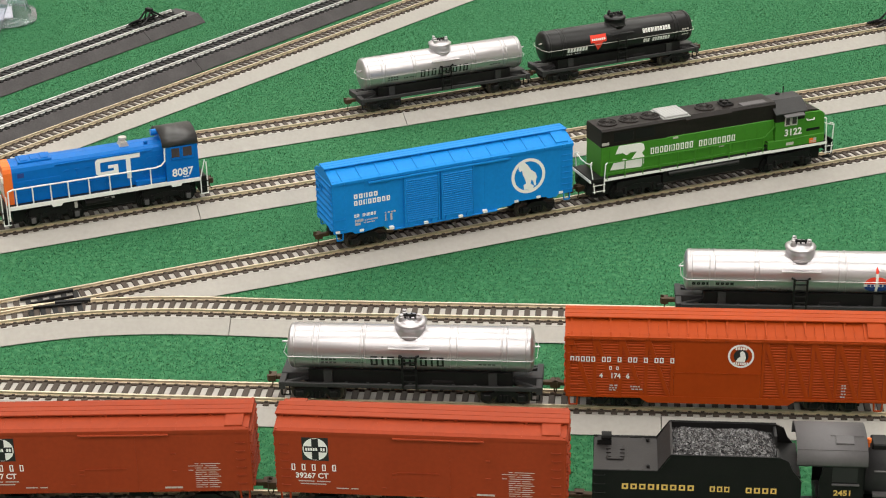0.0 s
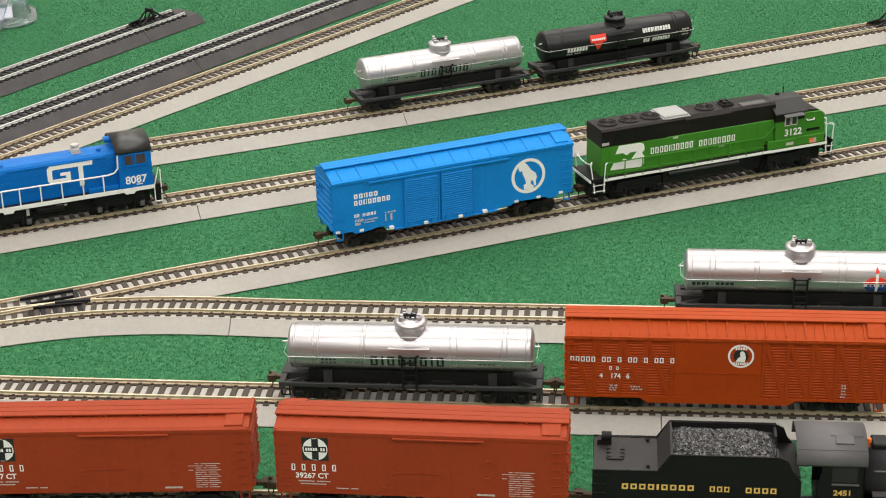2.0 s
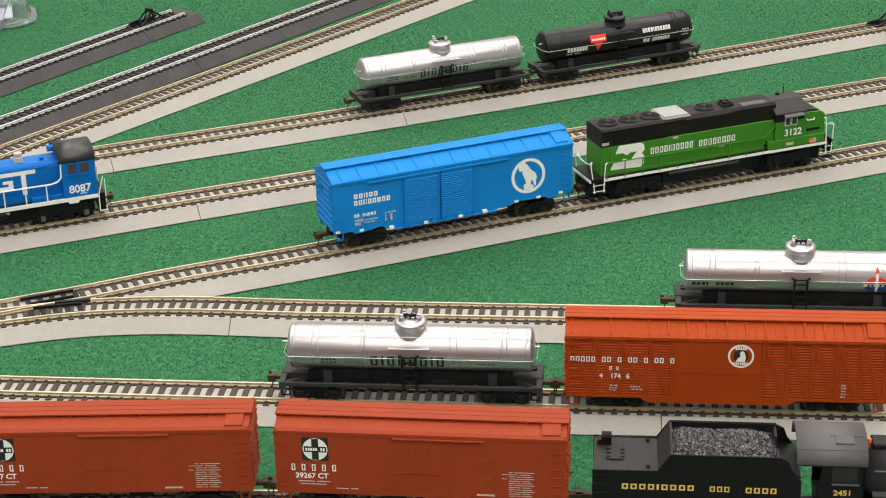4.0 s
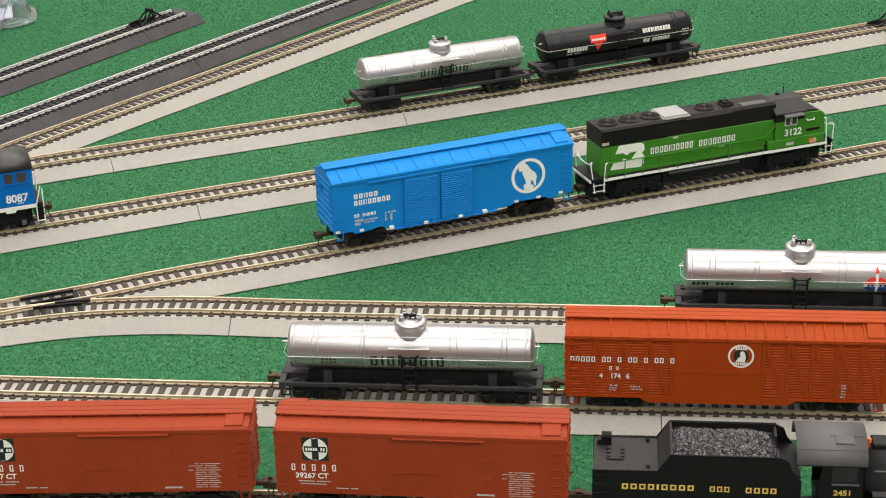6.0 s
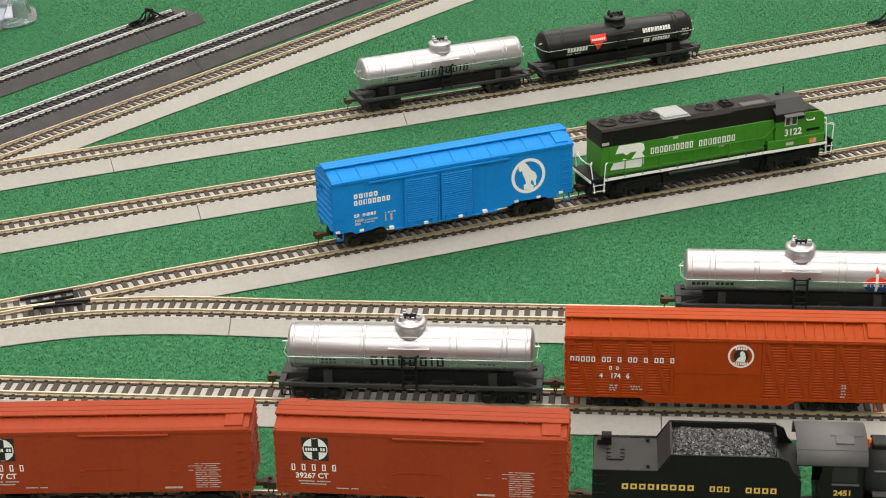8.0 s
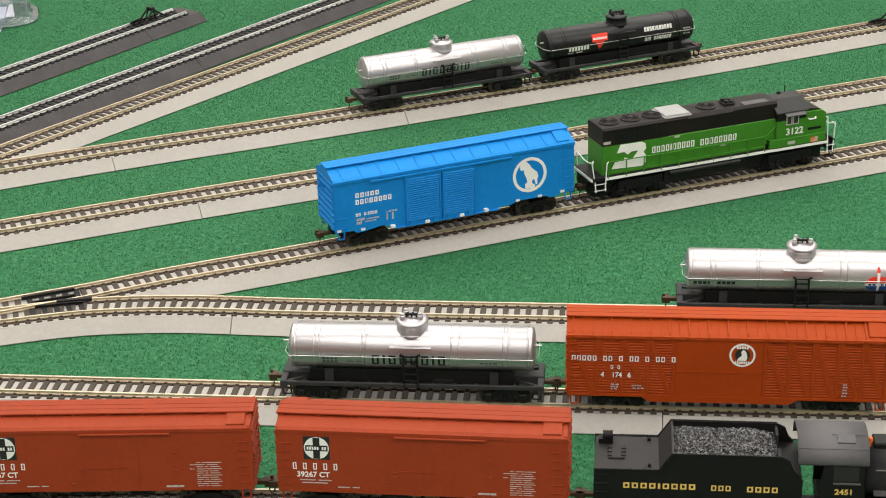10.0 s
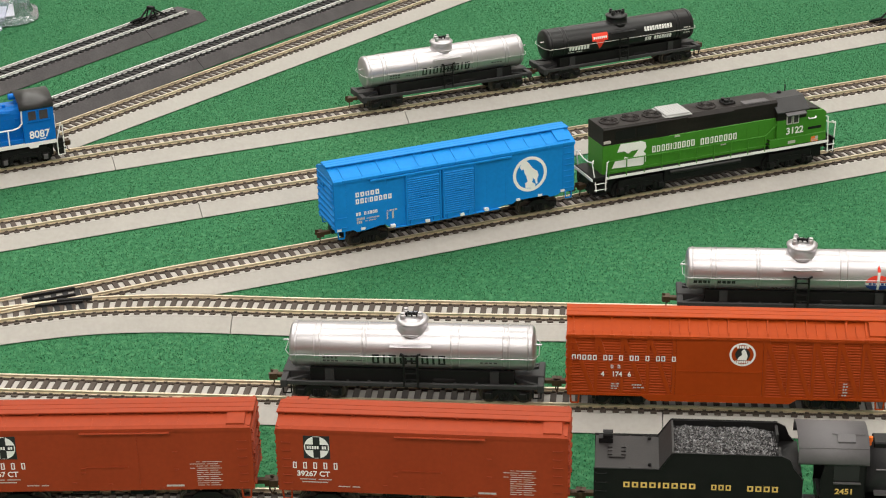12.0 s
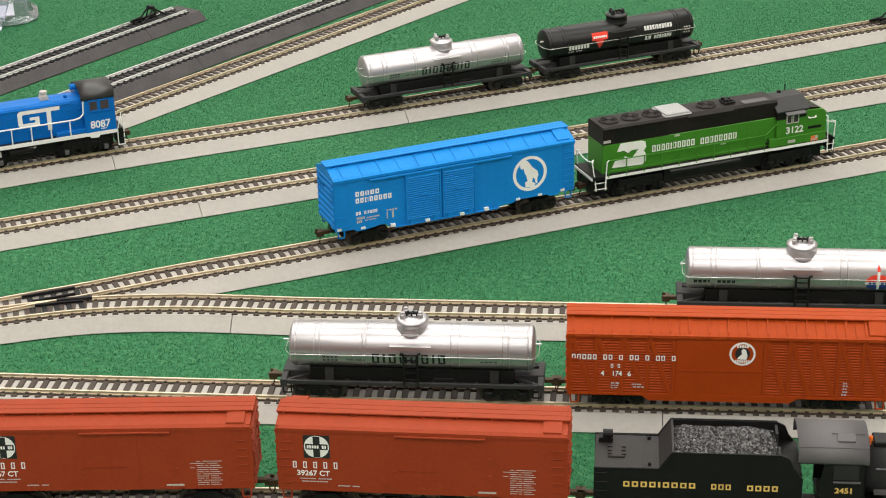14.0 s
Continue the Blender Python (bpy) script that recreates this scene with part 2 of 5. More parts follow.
room_box("wall_north", -3.6, 3.6, 4.5, 4.6, -0.8, 2.1)
room_box("wall_south", -3.6, 3.6, -2.6, -2.5, -0.8, 2.1)
room_box("wall_west", -3.6, -3.5, -2.5, 4.5, -0.8, 2.1)
room_box("wall_east", 3.5, 3.6, -2.5, 4.5, -0.8, 2.1)
room_box("floor", -3.6, 3.6, -2.6, 4.6, -0.9, -0.8, FLOOR, "unseen dark grey floor, kept dark to cut bounced light")
room_box("ceiling", -3.6, 3.6, -2.6, 4.6, 2.1, 2.2)
for lx, ly in LAMPS:
    pl = thing("ceiling_lamp", pose(lx, ly, LAMP_Z), "unseen broad white ceiling light panel", "lamp", "ceiling lamps")
    b = bmesh.new()
    box(b, -690, 690, -415, 415, 0, 140, 4)
    part("housing", b, WHITE, pl)


# ---- tracks ----
class Path:
    """A smooth centre line through plan points, measured along its length in metres."""

    def __init__(self, pts):
        p = [Vector((x, y, 0)) for x, y in pts]
        p = [p[0] * 2 - p[1]] + p + [p[-1] * 2 - p[-2]]
        out = []
        for i in range(1, len(p) - 2):
            for k in range(40):
                t = k / 40
                a, b, c, d = p[i - 1:i + 3]
                # centripetal-like spacing keeps long straights straight
                l1 = (c - b).length
                m1 = ((c - b) / l1 + (b - a).normalized()) * 0.5 * l1
                m2 = ((c - b) / l1 + (d - c).normalized()) * 0.5 * l1
                out.append((2 * t**3 - 3 * t**2 + 1) * b + (t**3 - 2 * t**2 + t) * m1 + (-2 * t**3 + 3 * t**2) * c + (t**3 - t**2) * m2)
        out.append(p[-2])
        self.pts, self.s = out, [0.0]
        for a, b in zip(out, out[1:]):
            self.s.append(self.s[-1] + (b - a).length)
        self.length = self.s[-1]

    def at(self, s):
        s = min(max(s, 0), self.length - 1e-6)
        i = int(np.searchsorted(self.s, s, side="right")) - 1
        i = min(i, len(self.pts) - 2)
        d = self.pts[i + 1] - self.pts[i]
        q = self.pts[i] + d * ((s - self.s[i]) / d.length)
        j, h = max(i - 2, 0), min(i + 3, len(self.pts) - 1)
        e = self.pts[h] - self.pts[j]
        return q, math.atan2(e.y, e.x)

    def near_x(self, x):
        """The length at which the line passes x."""
        xs = [q.x for q in self.pts]
        return float(np.interp(x, xs, self.s))

    def spot(self, s, z=0.0):
        q, a = self.at(s)
        return pose(q.x, q.y, z, 0, 0, math.degrees(a))


RAIL_TOP = 0.0115
PITCH = 0.00697


def sweep(bm, path, s0, s1, prof, step=0.012):
    """A closed profile of (offset to the left, z) in mm, drawn along the path."""
    n = max(2, int((s1 - s0) / step) + 1)
    rings = []
    for k in range(n):
        q, a = path.at(s0 + (s1 - s0) * k / (n - 1))
        rings.append([bm.verts.new(((q.x - math.sin(a) * o / 1000) * 1000, (q.y + math.cos(a) * o / 1000) * 1000, z)) for o, z in prof])
    m = len(prof)
    fs = [bm.faces.new(rings[0]), bm.faces.new(rings[-1])]
    for a, b in zip(rings, rings[1:]):
        fs += [bm.faces.new((a[i], a[(i + 1) % m], b[(i + 1) % m], b[i])) for i in range(m)]
    bmesh.ops.recalc_face_normals(bm, faces=fs)
    return bm


def tie_mesh(name, material):
    b = bmesh.new()
    box(b, -1.75, 1.75, -13.3, 13.3, 8.0, 9.25, 0.25)
    for o in (-8.8, 8.8):
        box(b, -1.0, 1.0, o - 2.2, o + 2.2, 9.2, 9.85)
        # web under the rail that links a tie to the next, widened to stand in for the rail's shadow
        box(b, 1.7, 5.3, *((o - 1.9, o + 2.4) if o < 0 else (o - 2.4, o + 1.9)), 8.0, 9.1)
    bmesh.ops.scale(b, vec=(0.001,) * 3, verts=b.verts)
    me = bpy.data.meshes.new(name)
    b.to_mesh(me)
    b.free()
    me.materials.append(material)
    return me


TIES = {"brown": tie_mesh("tie", TIE), "black": tie_mesh("tie", TIE_DARK)}
RNG = random.Random(7)


def railway(pts, label, joints, colour="brown", lift=0.0, bed=(None, None), rails=(None, None), ties=(None, None), half=23.0):
    """A track: roadbed sections that end at the plan x of the joints, two rails, and its ties."""
    path = Path(pts)
    root = tagged(new("railway_track"), label, "track", "tracks of the layout")
    bed_mat, rail_mat = (BED, RAIL) if colour == "brown" else (BED_DARK, RAIL_STEEL)
    span = lambda r: (0.0 if r[0] is None else path.near_x(r[0]), path.length if r[1] is None else path.near_x(r[1]))
    b0, b1 = span(bed)
    cuts = [b0] + [path.near_x(x) for x in joints] + [b1]
    top = 8.35 + lift
    prof = [(-half + 1.2, 0.1), (-half, 0.9), (-half + 0.6, 1.5), (-15.0, top - 0.6), (-14.4, top), (14.4, top), (15.0, top - 0.6), (half - 0.6, 1.5), (half, 0.9), (half - 1.2, 0.1)]
    for s0, s1 in zip(cuts, cuts[1:]):
        part("roadbed_section", sweep(bmesh.new(), path, s0 + 0.00025, s1 - 0.00025, prof), bed_mat, root)
    r0, r1 = span(rails)
    for o in (-8.75, 8.75):
        z1 = 11.5 + lift * 0.3
        rp = [(o - 1.2, 9.3), (o - 1.2, 9.7), (o - 0.4, 10.0), (o - 0.4, 10.7), (o - 0.65, 10.9), (o - 0.65, z1 - 0.1), (o - 0.5, z1),
              (o + 0.5, z1), (o + 0.65, z1 - 0.1), (o + 0.65, 10.9), (o + 0.4, 10.7), (o + 0.4, 10.0), (o + 1.2, 9.7), (o + 1.2, 9.3)]
        part("rail", sweep(bmesh.new(), path, r0, r1, rp), rail_mat, root)
    t0, t1 = span(ties)
    s = t0 + PITCH / 2
    while s < t1:
        t = new("tie", TIES[colour])
        t.parent = root
        t.matrix_basis = path.spot(s + RNG.uniform(-0.0001, 0.0001), lift * 0.0005) @ pose(0, 0, 0, 0, 0, RNG.uniform(-0.5, 0.5))
        s += PITCH
    return path, root


TRACK_A, _ = railway([(-0.75, 0.9985), (-0.2868, 1.1759), (-0.1969, 1.2109), (-0.1059, 1.2450), (0.3598, 1.4247), (0.75, 1.5745)],
                     "straight model track with nickel rails on grey plastic roadbed", [-0.4, -0.1785])
TRACK_B, _ = railway([(-0.75, 1.060), (-0.52, 1.195), (-0.331, 1.2818), (-0.2101, 1.3305), (-0.1263, 1.3625), (0.2102, 1.4990), (0.3579, 1.5642), (0.47, 1.6145)],
                     "model siding track with brown ties on grey plastic roadbed", [-0.46, -0.2548, -0.0345, 0.3900])
TRACK_D, _ = railway([(-0.75, 0.880), (-0.42, 0.984), (-0.276, 1.0285), (-0.2246, 1.0393), (-0.172, 1.0405), (-0.0893, 1.0313), (-0.0648, 1.0289), (0.6, 0.966)],
                     "curving model track with brown ties on grey plastic roadbed", [-0.1303])
TRACK_C, _ = railway([(-0.36, 1.004), (-0.276, 1.0425), (-0.2266, 1.0618), (-0.1792, 1.0826), (-0.0978, 1.1136), (0.1033, 1.1938), (0.3024, 1.2700), (0.7, 1.4253)],
                     "straight model track branching from a turnout, grey roadbed", [0.45], lift=-0.12, ties=(-0.2330, None))
TRACK_E, _ = railway([(-0.7, 0.9868), (-0.2541, 0.9384), (-0.12, 0.9245), (0.095, 0.9036), (0.2379, 0.8897), (0.7, 0.8450)],
                     "straight model track with nickel rails on grey plastic roadbed", [-0.34, 0.1195])
TRACK_F, _ = railway([(-0.7, 0.792), (-0.23, 0.8095), (-0.1000, 0.8064), (0.0598, 0.7898), (0.6, 0.7348)],
                     "model track under a row of standing cars, grey roadbed", [-0.3, -0.07, 0.16])
TRACK_G, _ = railway([(-0.52, 1.088), (-0.3342, 1.3168), (-0.1290, 1.5594), (-0.0227, 1.6865), (0.16, 1.905)],
                     "model track slanting away, brown ties on grey roadbed", [], lift=-0.1)
TRACK_H, _ = railway([(-0.60, 1.0630), (-0.3542, 1.3738), (-0.1350, 1.6497), (0.06, 1.8950)],
                     "model track with steel rails on dark grey roadbed", [-0.223], "black", lift=0.15)
TRACK_I, _ = railway([(-0.66, 1.122), (-0.3795, 1.4927), (-0.2455, 1.6707), (-0.2365, 1.6827)],
                     "short dead-end track with steel rails on dark roadbed", [-0.2795], "black", rails=(None, -0.2440), ties=(None, -0.2450))


# ---- running gear shared by the cars ----
def wheelset(parent, x, r=5.2, material=None):
    b = bmesh.new()
    bar(b, (0, -9.5, 0), (0, 9.5, 0), 1.0, 8)
    for y in (-1, 1):
        lathe(b, [(y * 7.4, r + 0.8), (y * 8.0, r + 0.7), (y * 8.2, r), (y * 10.0, r - 0.1), (y * 10.2, r - 0.9), (y * 9.7, r - 1.2), (y * 9.7, 1.2)], (0, 0, 0), 20, "y")
    w = part("wheelset", b, material or STEEL, parent, "metal wheels on one axle")
    w.location = (x / 1000, 0, r / 1000)
    return w


def truck(parent, x, base=19.0, r=5.2, heavy=False, journals=None):
    """A four-wheel truck: sideframes with springs and journal boxes, bolster, two wheelsets."""
    b = bmesh.new()
    h = base / 2
    for s in (-1, 1):
        y0, y1 = s * 11.2, s * 12.8
        prism(b, [(-h - 3.5, 3.6), (-h - 3.5, 7.4), (-h + 2, 8.2), (-4.2, 10.4), (4.2, 10.4), (h - 2, 8.2), (h + 3.5, 7.4), (h + 3.5, 3.6), (h - 2.2, 3.8),
                  (h - 4.2, 6.2), (4.4, 6.6), (3.6, 3.0), (-3.6, 3.0), (-4.4, 6.6), (-h + 4.2, 6.2), (-h + 2.2, 3.8)], min(y0, y1), max(y0, y1), "y")
        for k in (-2.0, 0, 2.0):
            bar(b, (k, s * 13.0, 3.4), (k, s * 13.0, 7.2), 0.85, 8)
        for e in (-h, h):
            box(b, e - 2.0, e + 2.0, s * 12.6, s * 14.2, 3.9, 7.6, 0.3)
            if heavy:
                bar(b, (e + 4.5 * (1 if e < 0 else -1), s * 13.3, 4.5), (e + 4.5 * (1 if e < 0 else -1), s * 13.3, 9.5), 1.2, 8)
        if heavy:
            box(b, -h - 2, h + 2, min(s * 10.6, s * 12.4), max(s * 10.6, s * 12.4), 7.0, 13.5, 0.4)
    box(b, -4, 4, -12, 12, 6, 9.5, 0.4)
    t = part("truck", b, BLACK, parent, "black sprung sideframes")
    t.location = (x / 1000, 0, 0)
    for e in (-h, h):
        wheelset(t, e, r, BLACK if heavy else None)
    if journals:
        for e in (-h, h):
            for s in (-1, 1):
                b = bmesh.new()
                box(b, e - 1.6, e + 1.6, min(s * 14.2, s * 14.8), max(s * 14.2, s * 14.8), 3.6, 7.4, 0.2)
                part("journal_cover", b, journals, t, "grey axle-box cover")
    return t


def coupler(parent, x, way):
    b = bmesh.new()
    z = 9.0
    box(b, min(x, x + way * 6), max(x, x + way * 6), -1.6, 1.6, z - 1.2, z + 1.2, 0.3)
    prism(b, [(x + way * 5, -2.6), (x + way * 9, -3.0), (x + way * 10, -1.2), (x + way * 7.6, -0.6), (x + way * 7.6, 2.0), (x + way * 9.6, 3.0), (x + way * 5, 2.6)], z - 1.8, z + 1.8, "z")
    rod(b, [(x + way * 7, 0, z - 1.5), (x + way * 7.2, 0, z - 5.2), (x + way * 8.5, -1.5, z - 6.6)], 0.4)
    return part("coupler", b, BRASS, parent, "brown knuckle coupler with a curved trip pin")


def rungs(bm, x0, x1, y, z0, z1, n, out=-1):
    """Grab irons, one above the other, that stand off a side at y."""
    for i in range(n):
        z = z0 + (z1 - z0) * i / max(1, n - 1)
        rod(bm, [(x0, y, z), (x0, y + out * 0.6, z), (x1, y + out * 0.6, z), (x1, y, z)], 0.24, 5)
    return bm


def stirrup(parent, x, y, z1, z0, material):
    b = bmesh.new()
    rod(b, [(x - 2.4, y, z1), (x - 2.0, y, z0), (x + 2.0, y, z0), (x + 2.4, y, z1)], 0.5, 6)
    return part("stirrup_step", b, material, parent)


def roof_shell(L, W, ze, zr, over=0.9):
    b = bmesh.new()
    h = L / 2 + over
    prism(b, [(-W - over, ze - 1.4), (-W - over, ze + 0.4), (-W + 1.2, ze + 1.5), (-4, zr - 0.2), (4, zr - 0.2), (W - 1.2, ze + 1.5), (W + over, ze + 0.4), (W + over, ze - 1.4),
              (W - 1, ze - 1.4), (-W + 1, ze - 1.4)], -h, h)
    return b


def car_common(root, L, W, zs, ze, zr, paint, seams, wheel_x, ribs=8, seam_w=0.45, seam_h=0.7, walk_w=5.75, over=0.9, alternate=False):
    """Body, ribbed roof, running board, ribbed ends, ladders, steps, underframe, trucks and couplers of a boxcar."""
    h = L / 2
    rp = paint
    roof = part("roof", roof_shell(L, W, ze, zr, over), rp, root)
    for i in range(seams):
        x = -h + L * (i + 0.5) / seams
        for s in (-1, 1):
            b = bmesh.new()
            # on an alternating roof every second rib is short and thin
            short = alternate and i % 2
            f = 0.62 if short else 1.0
            ye, zt = (4.5 + (W - 5.7) * 0.35, ze + 1.5 + (zr - 1.7 - ze) * 0.65) if short else (4.5, zr - 0.2)
            prism(b, [(s * (W + 0.6), ze + 0.5), (s * (W - 1.2), ze + 1.5 + seam_h * f), (s * ye, zt + 0.1 + seam_h * f), (s * ye, zt - 0.4), (s * (W - 1.2), ze + 1.2)], x - seam_w * f, x + seam_w * f)
            part("roof_rib", b, rp, roof)
            if seam_h > 0.1 and not (alternate and i % 2):
                y0, y1 = sorted((s * (W - 0.4), s * (W + over + 0.35)))
                part("eave_lug", box(bmesh.new(), x - 1.3, x + 1.3, y0, y1, ze - 0.9, ze + 0.75, 0.2), rp, roof)
    b = bmesh.new()
    for k in (-1, 0, 1):
        box(b, -h - 1.5, h + 1.5, (k - 0.47) * walk_w / 1.5, (k + 0.47) * walk_w / 1.5, zr + 0.5, zr + 1.3, 0.15)
    for i in range(9):
        x = -h + 2 + (L - 4) * i / 8
        box(b, x - 0.6, x + 0.6, 0.4 - walk_w, walk_w - 0.4, zr - 1.6, zr + 0.55)
    part("running_board", b, rp, root, "raised three-plank roof walk")
    for s, x in ((-1, h - 7), (1, -h + 7)):
        b = bmesh.new()
        prism(b, [(s * (walk_w - 0.8), zr - 0.8), (s * (walk_w - 0.8), zr + 0.7), (s * (W - 1), ze + 2.3), (s * (W - 1), ze + 1.2)], x - 4.5, x + 4.5)
        part("roof_step_board", b, rp, root)
    for s in (-1, 1):
        e = part("end_wall", box(bmesh.new(), min(s * (h - 1), s * h), max(s * (h - 1), s * h), -W + 0.3, W - 0.3, zs + 0.5, ze + 1.5), paint, root)
        b = bmesh.new()
        for i in range(ribs):
            z = zs + 3 + (ze - zs - 5) * i / (ribs - 1)
            prism(b, [(s * h, z - 1.3), (s * (h + 1.3), z - 0.5), (s * (h + 1.3), z + 0.4), (s * h, z + 1.4)], -W + 1.0, W - 1.0, "y")
        part("end_ribs", b, paint, e, "horizontal pressed ribs")
        b = bmesh.new()
        for i in range(7):
            z = zs + 2 + (ze - zs - 6) * i / 6
            for y in (-W + 2.2, W - 6.6):
                rod(b, [(s * h, y, z), (s * (h + 1.4), y, z), (s * (h + 1.4), y + 4.4, z), (s * h, y + 4.4, z)], 0.32, 5)
        part("end_ladder", b, paint, e)
        for y in (-1, 1):
            part("corner_post", box(bmesh.new(), min(s * (h - 0.4), s * (h + 0.7)), max(s * (h - 0.4), s * (h + 0.7)), min(y * (W - 1.5), y * (W - 0.1)), max(y * (W - 1.5), y * (W - 0.1)), zs, ze, 0.15), paint, e)
            part("roof_walk_bracket", prism(bmesh.new(), [(s * h, zr - 6), (s * (h + 1.4), zr + 0.6), (s * h, zr + 0.6)], y * walk_w * 0.7 - 0.4, y * walk_w * 0.7 + 0.4, "y"), paint, e)
        b = bmesh.new()
        lathe(b, [(s * (h + 1.0), 2.6), (s * (h + 1.5), 2.6), (s * (h + 1.5), 2.1), (s * (h + 1.0), 2.1)], (0, 5.5, zs + 26), 14)
        part("brake_wheel", b, paint, e)
        coupler(root, s * (h - 1), s)
        for w in (-1, 1):
            stirrup(root, s * (h - 3.5), w * (W - 0.6), zs + 1, zs - 5, paint)
    b = bmesh.new()
    box(b, -h + 1, h - 1, -3.5, 3.5, 8.6, zs + 0.5)
    box(b, -h + 1, h - 1, -W + 1.5, W - 1.5, zs - 0.8, zs + 1.2)
    for i in range(7):
        x = -h + 14 + (L - 28) * i / 6
        box(b, x - 0.8, x + 0.8, -W + 2, W - 2, zs - 3.0, zs)
    box(b, 8, 20, -9, -3, 7.0, zs - 1, 0.5)
    bar(b, (-20, -7, 10), (-8, -7, 10), 2.6, 12)
    part("underframe", b, BLACK, root, "black underframe with brake gear")
    for s in (-1, 1):
        truck(root, s * wheel_x)


def blue_boxcar(m):
    L, W, zs, ze, zr = 172.4, 16.6, 14.6, 50.2, 56.0
    root = thing("boxcar", m, "bright blue double-door model boxcar with white lettering, standing on track", "boxcar")
    h = L / 2
    b = bmesh.new()
    box(b, -h + 0.6, h - 0.6, -W + 0.9, W - 0.9, zs + 0.6, ze + 0.5)
    body = part("body", b, BLUE, root)
    for s in (-1, 1):
        b = bmesh.new()
        low = [(-h, zs), (-h + 12, zs), (-h + 14, zs - 1.8), (-h + 20, zs - 1.8), (-h + 30, zs), (-52, zs), (-48, zs - 3), (26, zs - 3), (34, zs - 2), (40, zs - 2), (44, zs), (h - 20, zs),
               (h - 18, zs - 1.6), (h - 12, zs - 1.6), (h - 10, zs), (h, zs)]
        prism(b, low + [(h, ze), (-h, ze)], min(s * W, s * (W - 1)), max(s * W, s * (W - 1)), "y")
        part("side_sheet", b, BLUE, root)
    for i in range(12):
        x = -h + 8 + (L - 16) * i / 11
        if -40 < x < 15 or 38 < x < 69:
            continue
        b = bmesh.new()
        box(b, x - 0.3, x + 0.3, -W - 0.14, -W, zs + 1, ze - 1.5)
        part("seam_strip", b, BLUE, body)
    for x0, x1 in ((-37.6, -12.0), (-11.2, 13.2)):
        d = part("door", box(bmesh.new(), x0, x1, -W - 1.1, -W, zs - 2.6, ze - 3.4, 0.25), BLUE, root, "corrugated sliding door")
        n = 20
        for i in range(n):
            z = zs + 0.6 + (ze - zs - 6.6) * i / (n - 1)
            b = bmesh.new()
            prism(b, [(-W - 1.1, z - 0.62), (-W - 1.8, z - 0.2), (-W - 1.8, z + 0.1), (-W - 1.1, z + 0.72)], x0 + 1.4, x1 - 1.4)
            part("corrugation", b, BLUE, d)
        for x in (x0 + 0.8, x1 - 0.8):
            part("door_post", box(bmesh.new(), x - 0.5, x + 0.5, -W - 1.9, -W - 1.0, zs - 2.4, ze - 3.8), BLUE, d)
        for x in (x0 + 4.5, x1 - 4.5):
            part("door_roller", prism(bmesh.new(), [(x - 1.7, zs - 3.2), (x + 1.7, zs - 3.2), (x + 1.7, zs - 0.8), (x + 0.8, zs + 0.6), (x - 0.8, zs + 0.6), (x - 1.7, zs - 0.8)], -W - 2.3, -W - 1.1, "y"), BLUE, d)
        part("latch", bar(bmesh.new(), ((x0 + x1) / 2 - 3, -W - 2.0, 31), ((x0 + x1) / 2 + 4, -W - 2.0, 31.6), 0.4), BLUE, d)
    part("door_track", box(bmesh.new(), -62, 40, -W - 1.9, -W, ze - 3.2, ze - 1.9, 0.2), BLUE, root, "long upper door rail")
    part("lower_door_track", box(bmesh.new(), -46, 30, -W - 1.9, -W, zs - 3.4, zs - 2.6, 0.15), BLUE, root)
    part("side_ladder", rungs(bmesh.new(), h - 7, h - 0.6, -W, zs + 3, ze - 3, 8), BLUE, root)
    part("side_grab_irons", rungs(bmesh.new(), -h + 0.8, -h + 7, -W, zs + 3, zs + 10, 2), BLUE, root)
    part("lettering", prints(bmesh.new(), [("xxxxx", -72.5, -55.0, 37.4, 40.6), ("xxxxxxxx", -72.5, -46.5, 32.6, 36.0), ("xx xxxxx", -72.5, -57.0, 24.2, 26.4)], -W, line=0.26), WHITE, root, "white bar lettering")
    part("small_print", prints(bmesh.new(), [("xxxxxx", -72, -66, 20.8, 22.6), ("xxxxxxxxx", -65, -56, 20.9, 21.9), ("xxx", -72, -68, 18.4, 20.2), ("xxxxxxx", -66, -58, 19.3, 20.0),
                                              ("xxxx", -51, -43, 23.6, 24.6), ("x x", -51, -45.5, 18.2, 23.0)], -W), GREYWHITE, root)
    emblem = part("emblem", disc(bmesh.new(), 53.5, 32.2, 12.6, -W, 0.14, 10.4), WHITE, root, "white ring emblem with an animal shape")
    goat = [(46.1, 38.1), (46.9, 40.9), (48.6, 43.1), (50.8, 42.1), (52.7, 40.4), (55.4, 36.4), (59.0, 33.5), (59.9, 30.4), (59.0, 28.1), (59.1, 24.5), (57.9, 24.4), (57.1, 27.9), (55.7, 28.9), (55.1, 26.0), (57.6, 24.2), (56.8, 21.6), (50.2, 22.5), (49.9, 26.1), (51.9, 26.9), (50.8, 30.6), (49.4, 33.6), (48.8, 36.5), (47.2, 35.9)]
    part("animal_shape", prism(bmesh.new(), goat, -W - 0.12, -W, "y"), WHITE, emblem)
    tabs = [(-84.2, zs + 0.5), (-67.5, zs - 0.9), (-47, zs - 2.2), (-22.5, zs - 2.9), (2.5, zs - 2.9), (20.5, zs - 2.7), (44.5, zs - 0.4), (61, zs), (78, zs + 0.4)]
    for x, z in tabs:
        out = 2.5 if -50 < x < 30 else 0.3
        part("white_mark", box(bmesh.new(), x - 1.5, x + 1.5, -W - out, -W, z, z + 1.7), WHITE, root)
    car_common(root, L, W, zs, ze, zr, BLUE, 13, 62, seam_h=0.4)
    return root


